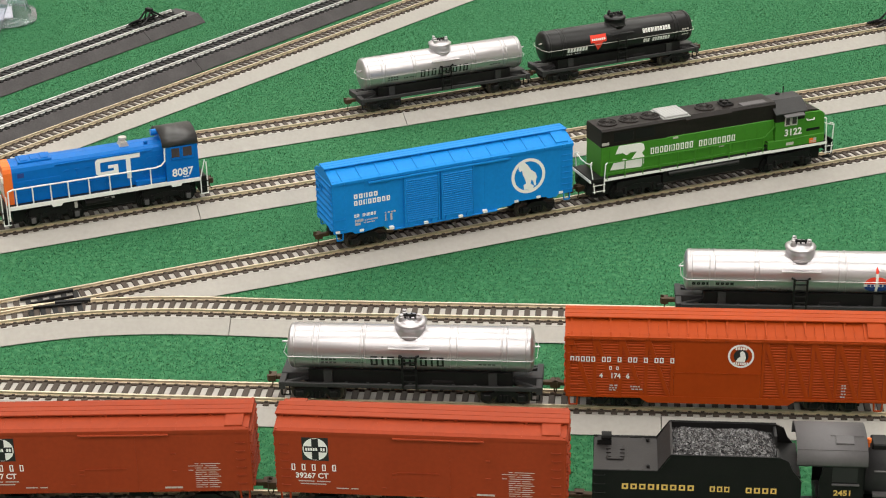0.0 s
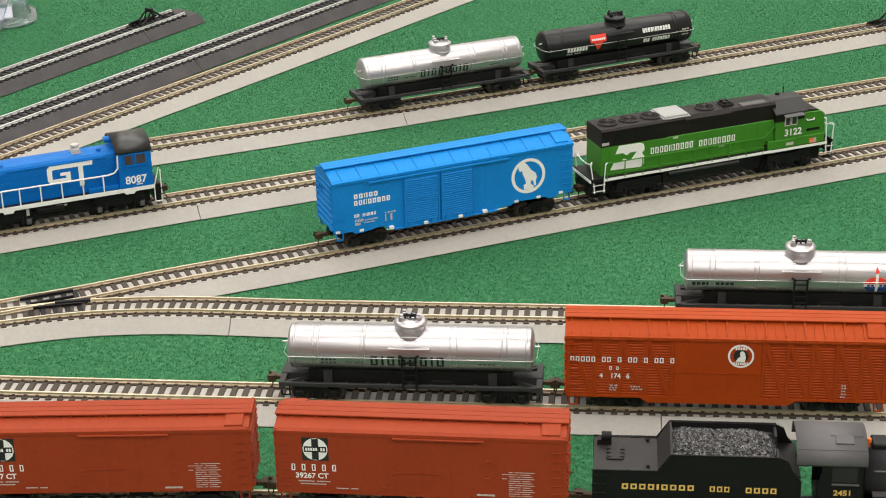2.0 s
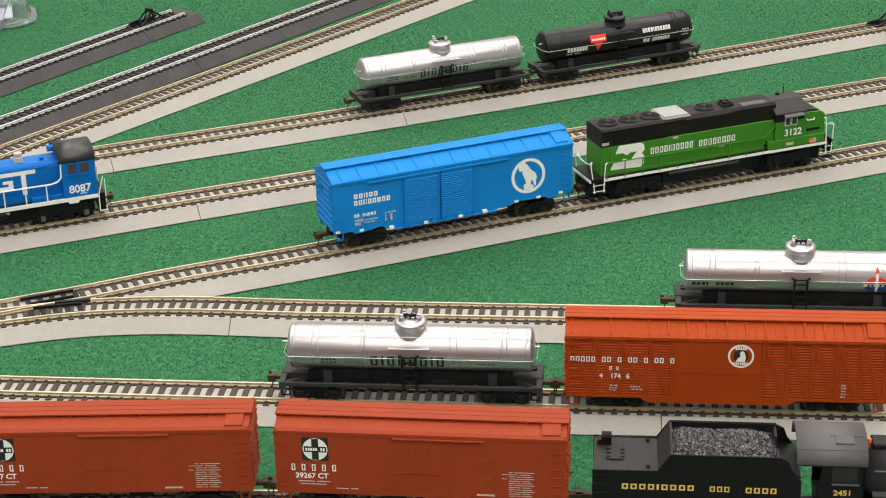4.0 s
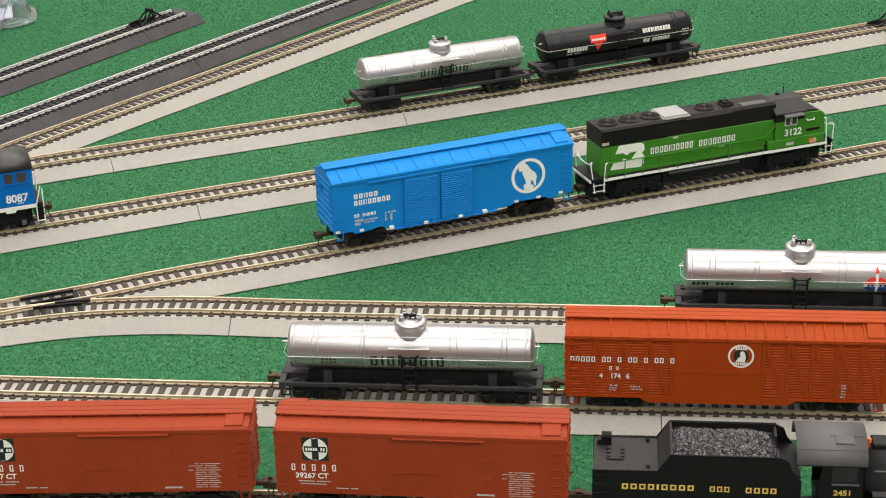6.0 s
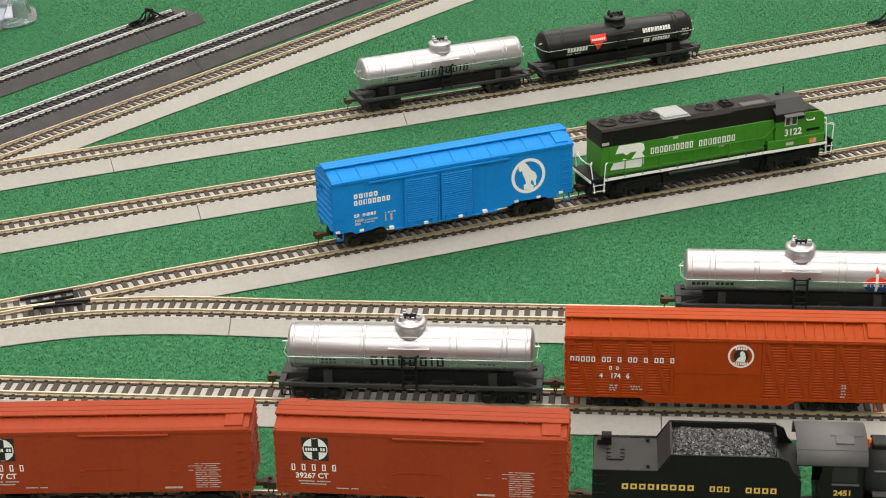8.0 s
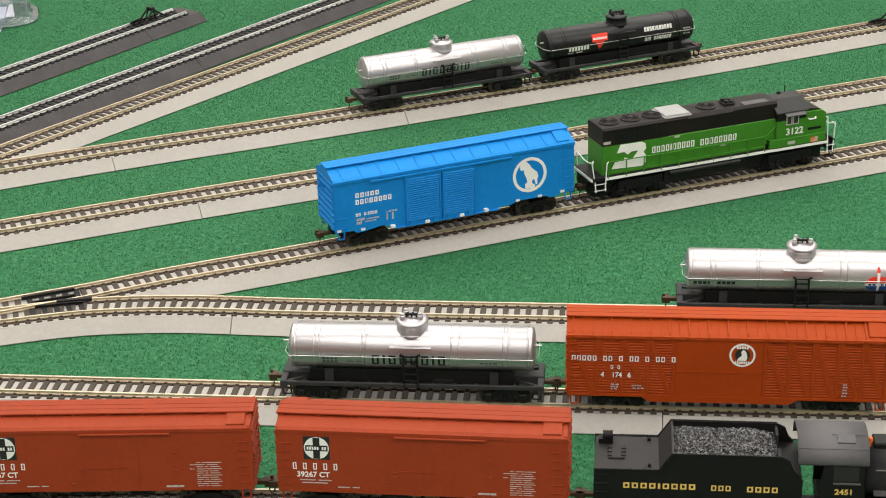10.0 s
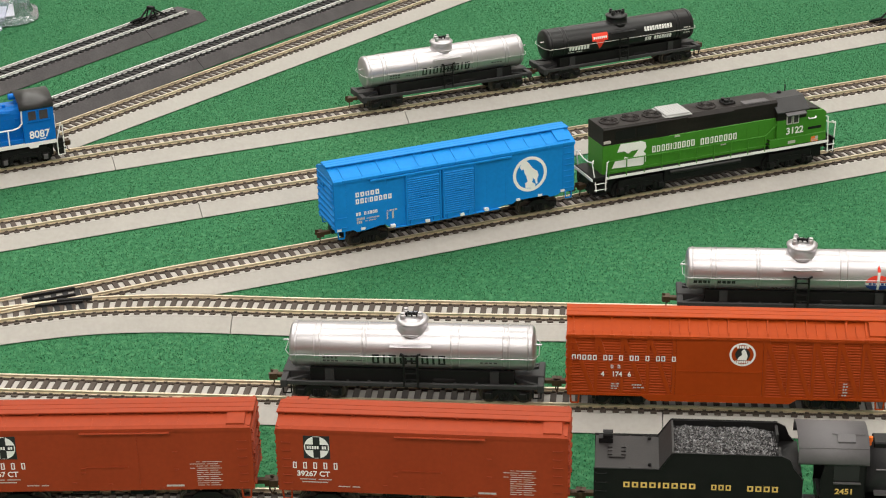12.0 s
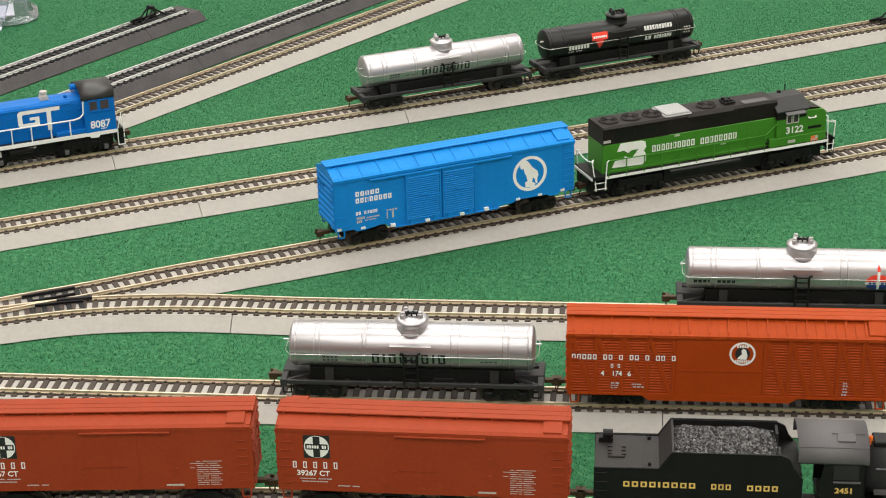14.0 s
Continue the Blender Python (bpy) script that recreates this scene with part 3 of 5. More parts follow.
def oxide_boxcar(m):
    L, W, zs, ze, zr = 142.8, 15.3, 13.4, 48.6, 52.2
    root = thing("boxcar", m, "dull oxide red model boxcar with round cross emblem", "boxcar", "red boxcars on the front track")
    h = L / 2
    part("body", box(bmesh.new(), -h, h, -W, W, zs, ze + 0.5, 0.3), OXIDE, root)
    part("door", box(bmesh.new(), -13, 15, -W - 0.22, -W, zs + 0.4, ze - 3), OXIDE, root, "plain sliding door")
    part("door_track", box(bmesh.new(), -13, 32, -W - 1.5, -W, ze - 2.4, ze - 1.5, 0.2), OXIDE, root, "thin upper door rail")
    part("door_bar", box(bmesh.new(), -11.4, 10, -W - 0.6, -W, 27.0, 27.5), OXIDE, root)
    for x, z in ((33.6, 35.6), (33.6, 25.6), (-12.6, 26.4), (-12.9, 24.0), (-18, 18.3), (0, 17.4), (26, 15.2), (36, 15.0)):
        part("latch_lug", box(bmesh.new(), x - 1.1, x + 1.1, -W - 0.55, -W, z - 0.35, z + 0.35, 0.12), OXIDE, root)
    for i in range(14):
        x = -h + 6 + (L - 12) * i / 13
        part("sill_rivet", box(bmesh.new(), x - 0.5, x + 0.5, -W - 0.3, -W, zs + 0.3, zs + 1.1), OXIDE, root)
    part("side_ladder", rungs(bmesh.new(), h - 6.4, h - 2.2, -W, 18.3, 41.5, 6), OXIDE, root)
    part("side_grab_irons", rungs(bmesh.new(), -h + 2.2, -h + 6.4, -W, 18.3, 41.5, 6), OXIDE, root)
    sq = part("emblem_ground", box(bmesh.new(), -58.4, -45.2, -W - 0.1, -W, 32.4, 45.4), DARKPRINT, root, "black square behind the emblem")
    part("emblem_disc", disc(bmesh.new(), -51.8, 38.9, 6.2, -W - 0.1, 0.1), WHITE, sq)
    b = bmesh.new()
    box(b, -53.5, -50.1, -W - 0.3, -W - 0.15, 33.0, 44.8)
    box(b, -57.4, -46.2, -W - 0.3, -W - 0.15, 37.3, 40.5)
    part("emblem_cross", b, DARKPRINT, sq)
    part("emblem_print", prints(bmesh.new(), [("xxxxx xx", -56.8, -46.8, 38.1, 39.7)], -W - 0.3), WHITE, sq)
    part("lettering", prints(bmesh.new(), [("x x x x x", -64.5, -41.5, 26.6, 30.2), ], -W, line=0.2), WHITE, root, "white bar lettering")
    digits("39267 CT", -62.4, 22.4, 2.9, -W, WHITE, root, "number", 1.0)
    rows = [("xxxxxx xxxxx", -61, -45, 20.3, 20.8), ("xxxxxxxxx", -60, -47, 18.7, 19.2), ("xxxxx xxx", -42, -31, 16.7, 17.2)]
    for i in range(12):
        z = 29.6 - i * 1.22
        rows.append((("xx xxxxxxxxxx", "xxxxxxx xxxxx", "xxxx xx xxxxxx")[i % 3], 40.5 if i in (1, 3) else 43.8, 56.5 - (i * 5) % 3, z - 0.15, z + 0.15))
    rows += [("xxx", 28, 37, 15.6, 16.6), ("xxxxx", -4.5, 3.5, 31.0, 31.8)]
    part("small_print", prints(bmesh.new(), rows, -W, gap=0.03), GREYWHITE, root, "small pale print")
    car_common(root, L, W, zs, ze, zr, OXIDE, 10, 48, ribs=6, seam_w=0.25, seam_h=0.03, walk_w=6.6, over=0.5)
    return root


def braced_boxcar(m):
    L, W, zs, ze, zr = 172.0, 16.3, 11.4, 48.6, 54.6
    root = thing("boxcar", m, "orange-red outside-braced slatted model stock car with white lettering", "boxcar")
    h = L / 2
    part("body", box(bmesh.new(), -h, h, -W + 0.74, W - 1.6, zs, ze + 0.5), ORANGE_RED, root)
    for s in (-1, 1):
        y0, y1 = sorted((s * (W - 1.6), s * (W - 0.3)))
        yb0, yb1 = sorted((s * (W - 1.6), s * (W + 0.15)))
        for x0, x1 in ((-h, -28.0), (18.8, h)):
            if s < 0:
                side = part("slatted_side", box(bmesh.new(), x0, x1, yb0, yb1, ze - 2.4, ze), ORANGE_RED, root, "side of narrow horizontal slats")
                n = 21
                for i in range(n):
                    z = zs + 1.2 + (ze - zs - 4.6) * i / (n - 1)
                    part("slat", prism(bmesh.new(), [(y0 + 0.42, z - 0.55), (y0, z - 0.35), (y0, z + 0.05), (y0 + 0.42, z + 0.42), (y1, z + 0.42), (y1, z - 0.55)], x0 + 0.5, x1 - 0.5), ORANGE_RED, side)
                k = 4 if x0 < 0 else 5
                for i in range(k + 1):
                    x = x0 + 1 + (x1 - x0 - 2) * i / k
                    part("post", box(bmesh.new(), x - 0.9, x + 0.9, yb0, yb1, zs, ze - 2.3), ORANGE_RED, side)
                    if i < k:
                        w = (x1 - x0 - 2) / k
                        b = bmesh.new()
                        a0, a1 = (x + w - 1.4, x + 1.0) if x0 < 0 else (x + 1.0, x + w - 1.4)
                        prism(b, [(a0 - 1.0, zs), (a0 + 1.4, zs), (a1 + 1.4, ze - 2.4), (a1 - 1.0, ze - 2.4)] if x0 < 0 else
                              [(a1 - 1.0, zs), (a1 + 1.4, zs), (a0 + 1.4, ze - 2.4), (a0 - 1.0, ze - 2.4)], yb0 + 0.15, yb1 - 0.2, "y")
                        part("diagonal_brace", b, ORANGE_RED, side)
    part("far_side", box(bmesh.new(), -h, h, W - 1.6, W, zs, ze), ORANGE_RED, root)
    d = part("door", box(bmesh.new(), -28.0, 18.8, -W - 0.2, -W + 1.6, zs, ze - 0.6, 0.2), ORANGE_RED, root, "wide plain door panel")
    part("door_seam", box(bmesh.new(), -28.0, 18.8, -W - 0.5, -W - 0.2, 27.6, 28.0), ORANGE_RED, d)
    part("lower_sill", prism(bmesh.new(), [(-h, zs + 0.4), (-h + 40, zs + 0.4), (-h + 44, zs - 2.4), (34, zs - 2.4), (38, zs + 0.4), (h, zs + 0.4), (h, zs + 1.6), (-h, zs + 1.6)], -W - 0.5, -W + 0.3, "y"), ORANGE_RED, root)
    em = part("emblem", disc(bmesh.new(), 7.7, 38.6, 7.0, -W - 0.2, 0.12, 5.9), WHITE, root, "round red, white and black emblem")
    part("emblem_red", disc(bmesh.new(), 7.7, 38.6, 5.9, -W - 0.2, 0.10, 4.0), ORANGE_RED, em)
    part("emblem_ground", disc(bmesh.new(), 7.7, 38.6, 4.0, -W - 0.2, 0.12), DARKPRINT, em)
    part("emblem_animal", prism(bmesh.new(), [(4.9, 35.4), (9.8, 35.2), (10.4, 37.6), (9.6, 40.8), (8.2, 41.9), (7.0, 40.6), (7.4, 38.4), (5.8, 37.0)], -W - 0.4, -W - 0.3, "y"), WHITE, em)
    part("emblem_print", prints(bmesh.new(), [("xxxxx", 4.4, 11.0, 42.4, 44.0), ("xxxxxxx", 3.6, 11.8, 33.4, 34.9)], -W - 0.32), WHITE, em)
    part("lettering", prints(bmesh.new(), [("xxxxx xx x xx x xx x", -84.5, -27.6, 33.4, 36.4), ("x x", -63.2, -57.6, 28.6, 30.6)], -W - 0.1, 0.2, line=0.2), WHITE, root, "white bar lettering broken by the posts")
    for text, u in (("4", -68.3), ("174", -62.4), ("6", -53.8)):
        digits(text, u, 23.6, 3.0, -W - 0.2, WHITE, root, "number", 0.9)
    part("small_print", prints(bmesh.new(), [("xx", -63.0, -58.0, 18.6, 19.4), ("xxx", -63.0, -58.5, 17.2, 17.8), ("xx", -63, -59, 15.9, 16.4), ("xxxx", -51.5, -46.0, 18.2, 18.9), ("xxx", -51.0, -44.5, 16.6, 17.2),
                                              ("xx", 61.6, 64.4, 14.6, 15.3), ("xx", 62, 65, 16.4, 17.1), ("xx", 62, 64.5, 18.2, 18.9), ("xx", 62, 65, 20.0, 20.7), ("xx", 62, 64.6, 21.6, 22.2)], -W - 0.1, 0.2), GREYWHITE, root)
    part("side_ladder", rungs(bmesh.new(), -h + 0.8, -h + 6, -W, zs + 3, ze - 5, 7), ORANGE_RED, root)
    part("eave_trim", box(bmesh.new(), -h, h, -W - 1.0, -W + 0.5, ze - 1.4, ze - 0.4, 0.15), ORANGE_RED, root)
    car_common(root, L, W, zs, ze, zr, ORANGE_RED, 33, 58, seam_w=0.5, seam_h=0.75, walk_w=7.0, alternate=True)
    # the body sits low over its trucks
    for ob in root.children:
        if ob.name.startswith(("truck", "coupler")):
            ob.location.z += 0.002
    return root


def tank_car(m, label, paint, marks, group=""):
    """A single-dome tank car on a black frame. marks: which printing it carries."""
    root = thing("tank_car", m, label, "tank car", group)
    R, zc, h = 12.6, 29.4, 69.0
    tank = part("tank", lathe(bmesh.new(), [(-h, 3), (-h + 0.3, 7.5), (-h + 0.9, 10.4), (-h + 1.7, 12), (-h + 2.6, R), (h - 2.6, R), (h - 1.7, 12), (h - 0.9, 10.4), (h - 0.3, 7.5), (h, 3)], (0, 0, zc), 48), paint, root, smooth=True)
    for x in (-54, -51, 51, 54, -h + 4.4, h - 4.4) + (() if marks == "pale letters" else (-27, -25, 22.4, 26.5)):
        part("tank_band", lathe(bmesh.new(), [(x - 0.5, R), (x - 0.4, R + 0.28), (x + 0.4, R + 0.28), (x + 0.5, R)], (0, 0, zc), 48), paint, tank, smooth=True)
    dome = part("dome", lathe(bmesh.new(), [(zc + 8.5, 9.4), (zc + 11.2, 9.1), (zc + 12.4, 8.6), (zc + 15.6, 8.6), (zc + 16.0, 9.3), (zc + 16.7, 9.3), (zc + 17.7, 7.6), (zc + 18.4, 3.0)], (0, 0, 0), 32, "z"), paint, root, "round expansion dome", smooth=True)
    for x, y in ((-4.8, -3.0), (4.8, -2.0), (-3.6, 3.2)):
        part("valve", lathe(bmesh.new(), [(zc + 17.6, 1.6), (zc + 20.2, 1.6), (zc + 20.6, 1.2), (zc + 21.6, 1.2), (zc + 21.8, 0.5)], (x, y, 0), 12, "z"), paint, dome)
    b = bmesh.new()
    bar(b, (-3.6, 0.5, zc + 19.6), (3.6, -0.5, zc + 20.0), 0.9, 8)
    for x in (-2.8, 0, 2.8):
        bar(b, (x, -0.8, zc + 18.4), (x, -0.8, zc + 20.6), 0.55, 6)
        bar(b, (x - 0.8, -1.6, zc + 20.4), (x + 0.8, 1.2, zc + 20.4), 0.45, 6)
    part("dome_hatch_gear", b, BLACK, dome, "small black hatch fittings")
    part("dome_rim_step", box(bmesh.new(), -5, 5, -R + 1.0, -R + 2.0, zc + 11.2, zc + 11.9, 0.1), paint, dome)
    part("walk_plank", box(bmesh.new(), -11.5, 11.5, -R - 1.6, -R + 3.0, zc + 5.2, zc + 5.9, 0.15), paint, root, "short plank step below the dome")
    b = bmesh.new()
    rod(b, [(-h + 1.5, -R - 1.2, zc - 0.4), (h - 1.5, -R - 1.2, zc - 0.4)], 0.24)
    for i in range(9):
        x = -h + 4 + (2 * h - 8) * i / 8
        bar(b, (x, -R, zc - 0.4), (x, -R - 1.4, zc - 0.4), 0.3)
    rod(b, [(-h + 1.5, R + 1.2, zc - 0.4), (h - 1.5, R + 1.2, zc - 0.4)], 0.24)
    for s in (-1, 1):
        rod(b, [(s * (h - 1.5), -R - 1.2, zc - 0.4), (s * (h + 1.6), -8, zc - 0.4), (s * (h + 1.6), 8, zc - 0.4), (s * (h - 1.5), R + 1.2, zc - 0.4)], 0.24)
        bar(b, (s * h, -4, zc + 4), (s * (h + 3), -4, zc + 4), 0.6)
    part("handrail", b, GREYWHITE if marks == "pale letters" else paint, root, "thin rail along the tank")
    b = bmesh.new()
    for x in (-3.8, 3.8):
        rod(b, [(x, -R - 1.6, 11), (x, -R - 1.9, zc + 1.2), (x * 1.5, -R - 1.6, zc + 1.8)], 0.7)
    for z in (15, 19, 23, 27, 30):
        bar(b, (-3.8, -R - 1.8, z), (3.8, -R - 1.8, z), 0.5)
    part("ladder", b, BLACK, root, "small black side ladder")
    # frame
    f = bmesh.new()
    H = 73.5
    box(f, -H, H, -4, 4, 8.6, 14, 0.4)
    # black block fills the dark space under the tank, where carpet would show through
    part("centre_sill", prism(bmesh.new(), [(-10.0, 9.8), (-10.2, 19.2), (10.2, 19.2), (10.0, 9.8)], -h + 12, h - 12), BLACK, root, "black block filling the dark space under the tank")
    for s in (-1, 1):
        box(f, -H, H, min(s * 12.2, s * 14), max(s * 12.2, s * 14), 10.2, 12.8, 0.3)
        box(f, min(s * (H - 3.6), s * H), max(s * (H - 3.6), s * H), -14.4, 14.4, 8.6, 13.3, 0.3)
        for y in (-1, 1):
            prism(f, [(s * (H - 3.4), y * 12.6), (s * (H - 3.4), y * 10.6), (s * (H - 17), y * 2.6), (s * (H - 17), y * 4.8)], 10.6, 12.4, "z")
        prism(f, [(-11.5, 11), (11.5, 11), (11.4, 19.6), (0, 17.2), (-11.4, 19.6)], s * 46 - 2.4, s * 46 + 2.4)
    for i in range(9):
        x = -48 + 12 * i
        box(f, x - 0.7, x + 0.7, -12.4, 12.4, 10.4, 12.2)
    part("frame", f, FRAME, root, "dark grey frame with end beams and tank saddles")
    b = bmesh.new()
    bar(b, (12, -8, 12.6), (24, -8, 12.6), 2.6, 12)
    box(b, -8, -2, -9, -4, 8.5, 12, 0.3)
    part("brake_cylinder", b, BLACK, root)
    for s in (-1, 1):
        b = bmesh.new()
        rod(b, [(s * (H - 6), -13.6, 10.4), (s * (H - 6), -13.6, 5), (s * (H - 1.5), -13.6, 5), (s * (H - 1.5), -13.6, 10.4)], 0.5)
        part("stirrup_step", b, BLACK, root)
        truck(root, s * 52.5)
        coupler(root, s * (H - 1), s)

    def on_tank(name, rows, material, label="", line=0.0, gap=0.14):
        """Bars bent onto the tank: z in mm along the skin from the axis height."""
        b = prints(bmesh.new(), rows, -R - 0.06, 0.14, 5, gap, line)
        curl(b)
        return part(name, b, material, root, label)

    def curl(b):
        for v in b.verts:
            a, q = v.co.z / R, -v.co.y
            v.co.y, v.co.z = -q * math.cos(a), zc + q * math.sin(a)

    if marks == "black letters":
        on_tank("lettering", [("xixxxxix", -22.6, 20.2, -6.0, 0.4)], DARKPRINT, "black bar lettering", 0.2, 0.17)
        on_tank("small_print", [("xxxx", -49.5, -40.5, -2.8, -1.6), ("xxxx", -49.5, -40.5, -5.0, -3.8)], GREY)
        on_tank("faint_print", [("xxx xxxxx", -36, -24.5, -4.4, -3.6), ("xxxx", 38, 48, -4.2, -3.4)], GREY)
    elif marks == "pale letters":
        on_tank("lettering", [("xxxxixxxxxx", 20.0, 46.5, 3.0, 6.6), ("xix xxxxxxx", 20.8, 46.0, -5.6, -2.2)], WHITE, "white bar lettering", 0.3)
        on_tank("small_print", [("xxxxxxx", -50.0, -31.0, -4.4, -0.8), ("xxx xxx", -50.0, -37, -6.8, -6.0)], WHITE)
        on_tank("end_print", [("xxx", 57.0, 64.0, 0.6, 1.6), ("xx", 58.0, 63.0, -1.6, -0.6), ("xxx", 57.0, 64, -4, -3)], GREYWHITE)
        b = box(bmesh.new(), -28.5, -14.0, -R - 0.2, -R - 0.06, 1.0, 7.4)
        bmesh.ops.subdivide_edges(b, edges=b.edges[:], cuts=3, use_grid_fill=True)
        for k in range(6):
            za, zb, wa, wb = 0.8 - 1.2 * k, -0.4 - 1.2 * k, 4.0 * (1 - k / 6), 4.0 * (1 - (k + 1) / 6) + 0.05
            prism(b, [(-21.2 - wa, za), (-21.2 + wa, za), (-21.2 + wb, zb), (-21.2 - wb, zb)], -R - 0.2, -R - 0.06, "y")
        curl(b)
        tri = part("emblem", b, RED, root, "red block over a red triangle")
        b = prints(bmesh.new(), [("xxxxxxx", -27.6, -14.8, 2.6, 4.4)], -R - 0.2, 0.14, 3)
        curl(b)
        part("emblem_print", b, WHITE, tri)
    else:
        on_tank("lettering", [("xxxx xxxx", -64.5, -39.0, -4.6, -2.6)], DARKPRINT, "small black bar lettering", 0.34)
        on_tank("small_print", [("xx xxxx", -18, -5, -8.0, -7.2), ("xxx xx", -17, -6, -9.6, -8.8)], GREY)
        for name, (z0, z1), mt in (("emblem_top", (-2.0, 2.4), RED), ("emblem_band", (-4.0, -2.0), WHITE), ("emblem_base", (-8.4, -4.0), NAVY)):
            b = bmesh.new()
            n = 14
            for i in range(n):
                za, zb = z0 + (z1 - z0) * i / n, z0 + (z1 - z0) * (i + 1) / n
                wa, wb = (7.6 * math.sqrt(max(0.02, 1 - ((z + 3.0) / 5.6) ** 2)) for z in (za, zb))
                prism(b, [(44.6 - wa, za), (44.6 + wa, za), (44.6 + wb, zb), (44.6 - wb, zb)], -R - 0.2, -R - 0.06, "y")
            curl(b)
            e = part(name, b, mt, root)
        b = prints(bmesh.new(), [("xxxxx", 38.6, 50.6, -3.7, -2.3)], -R - 0.22, 0.1)
        curl(b)
        part("emblem_print", b, NAVY, e)
        b = prism(bmesh.new(), [(43.9, -8.4), (45.3, -8.4), (45.4, 4.4), (43.8, 4.4)], -R - 0.36, -R - 0.22, "y")
        bmesh.ops.subdivide_edges(b, edges=b.edges[:], cuts=6, use_grid_fill=True)
        curl(b)
        part("emblem_torch", b, WHITE, e)
        b = prism(bmesh.new(), [(43.9, 4.4), (45.4, 4.4), (45.6, 6.0), (44.5, 9.0), (44.1, 7.6), (43.7, 6.2)], -R - 0.3, -R - 0.06, "y")
        curl(b)
        part("emblem_flame", b, RED, e)
    return root


# ---- locomotives ----
def green_engine(m):
    """A four-axle road switcher: long hood, cab, short nose; local x runs to its front."""
    root = thing("diesel_locomotive", m, "green and black model diesel locomotive with white lettering", "locomotive")
    W = 11.8
    b = bmesh.new()
    box(b, -96.4, 93, -14.6, 14.6, 16.6, 19.6, 0.3)
    # black block added to fill the dark space below the deck
    box(b, -94, 90, -8.4, 8.4, 4.5, 17)
    frame_ = part("deck", b, BLACK, root, "black running-board deck over a block filling the dark space below")
    part("sill_stripe", box(bmesh.new(), -86, 46, -15.0, -14.5, 17.0, 18.9), WHITE, frame_, "white edge stripe")
    part("rear_sill_stripe", box(bmesh.new(), -97.0, -96.3, -14.6, 14.6, 17.0, 18.9), WHITE, frame_)
    part("front_sill_stripe", box(bmesh.new(), 46, 92, -15.0, -14.5, 16.8, 18.7), WHITE, frame_)
    hood = part("hood", box(bmesh.new(), -87.6, 49, -W, W, 19.4, 40.9, 0.4), GREEN, root, "green long hood")
    for i in range(13):
        x = -81 + 9.7 * i
        part("hood_door_seam", box(bmesh.new(), x - 0.2, x + 0.2, -W - 0.15, -W, 21, 40.2), GREEN, hood)
    part("hood_foot", box(bmesh.new(), -84, 42, -W - 0.7, -W, 19.5, 21.6, 0.2), GREEN, hood)
    top = bmesh.new()
    prism(top, [(-W, 40.9), (-W, 52.6), (-W + 1.0, 53.7), (W - 1.0, 53.7), (W, 52.6), (W, 40.9)], -87.6, -36.4)
    up = part("hood_top", top, BROWN_BLACK, root, "dark brown upper hood")
    top = bmesh.new()
    prism(top, [(-W + 0.6, 40.9), (-W + 0.6, 52.0), (-W + 2.4, 53.6), (W - 2.4, 53.6), (W - 0.6, 52.0), (W - 0.6, 40.9)], -36.4, 50)
    part("hood_top_front", top, BROWN_BLACK, root)
    part("radiator_wing", prism(bmesh.new(), [(-W - 0.9, 51.6), (-W - 0.9, 52.6), (-W + 0.4, 53.6), (-W + 0.4, 51.4)], -87.4, -37), BROWN_BLACK, up, "raised lip along the radiator")
    for x in (-70.5, -54):
        part("radiator_screen", box(bmesh.new(), x - 7.4, x + 7.4, -W - 0.3, -W, 43.6, 50.6, 0.1), BLACK, up)
    part("blower_duct", prism(bmesh.new(), [(-W - 0.4, 49.0), (-W - 0.4, 51.6), (-W + 2.6, 53.9), (-W + 2.6, 49.0)], -22, 14), BROWN_BLACK, up)
    for x in (-77.5, -61, -44.5, -1.5):
        fan = part("radiator_fan", lathe(bmesh.new(), [(53.4, 7.4), (54.3, 7.2), (54.7, 6.4), (54.4, 5.8), (54.8, 2.0), (55.4, 1.4)], (x, 0, 0), 24, "z"), BROWN_BLACK, up, "round roof fan")
        b = bmesh.new()
        for k in range(6):
            a = math.pi * k / 6
            bar(b, (x - 6.4 * math.cos(a), -6.4 * math.sin(a), 54.9), (x + 6.4 * math.cos(a), 6.4 * math.sin(a), 54.9), 0.22, 5)
        part("fan_guard", b, BROWN_BLACK, fan)
    hatch = part("dynamic_brake_hatch", box(bmesh.new(), -38, -19, -9.5, 9.5, 53.4, 55.4, 0.4), HATCH, up, "unpainted pale grey roof hatch")
    part("hatch_rim", box(bmesh.new(), -39, -18, -10.6, 10.6, 53.3, 54.1, 0.2), HATCH, hatch)
    for i in range(7):
        x = -35.8 + 2.4 * i
        part("hatch_slat", box(bmesh.new(), x - 0.5, x + 0.5, -8.2, 8.2, 55.3, 55.55, 0.1), HATCH, hatch)
    b = bmesh.new()
    box(b, 11, 20, -4.5, 4.5, 53.4, 55.2, 0.6)
    for y in (-2.2, 2.2):
        lathe(b, [(55.0, 1.9), (56.8, 1.7), (56.9, 1.2)], (13.4, y, 0), 12, "z")
        lathe(b, [(55.0, 1.5), (56.2, 1.4), (56.3, 0.8)], (17.6, y, 0), 12, "z")
    part("exhaust_stack", b, BLACK, up)
    part("roof_plate", box(bmesh.new(), 24, 44, -W + 2.2, -3, 53.3, 54.3, 0.3), GREY, up, "grey roof plate")
    cab = part("cab", prism(bmesh.new(), [(-14.2, 19.4), (-14.2, 39.0), (14.2, 39.0), (14.2, 19.4)], 49, 72.6), GREEN, root, "green cab")
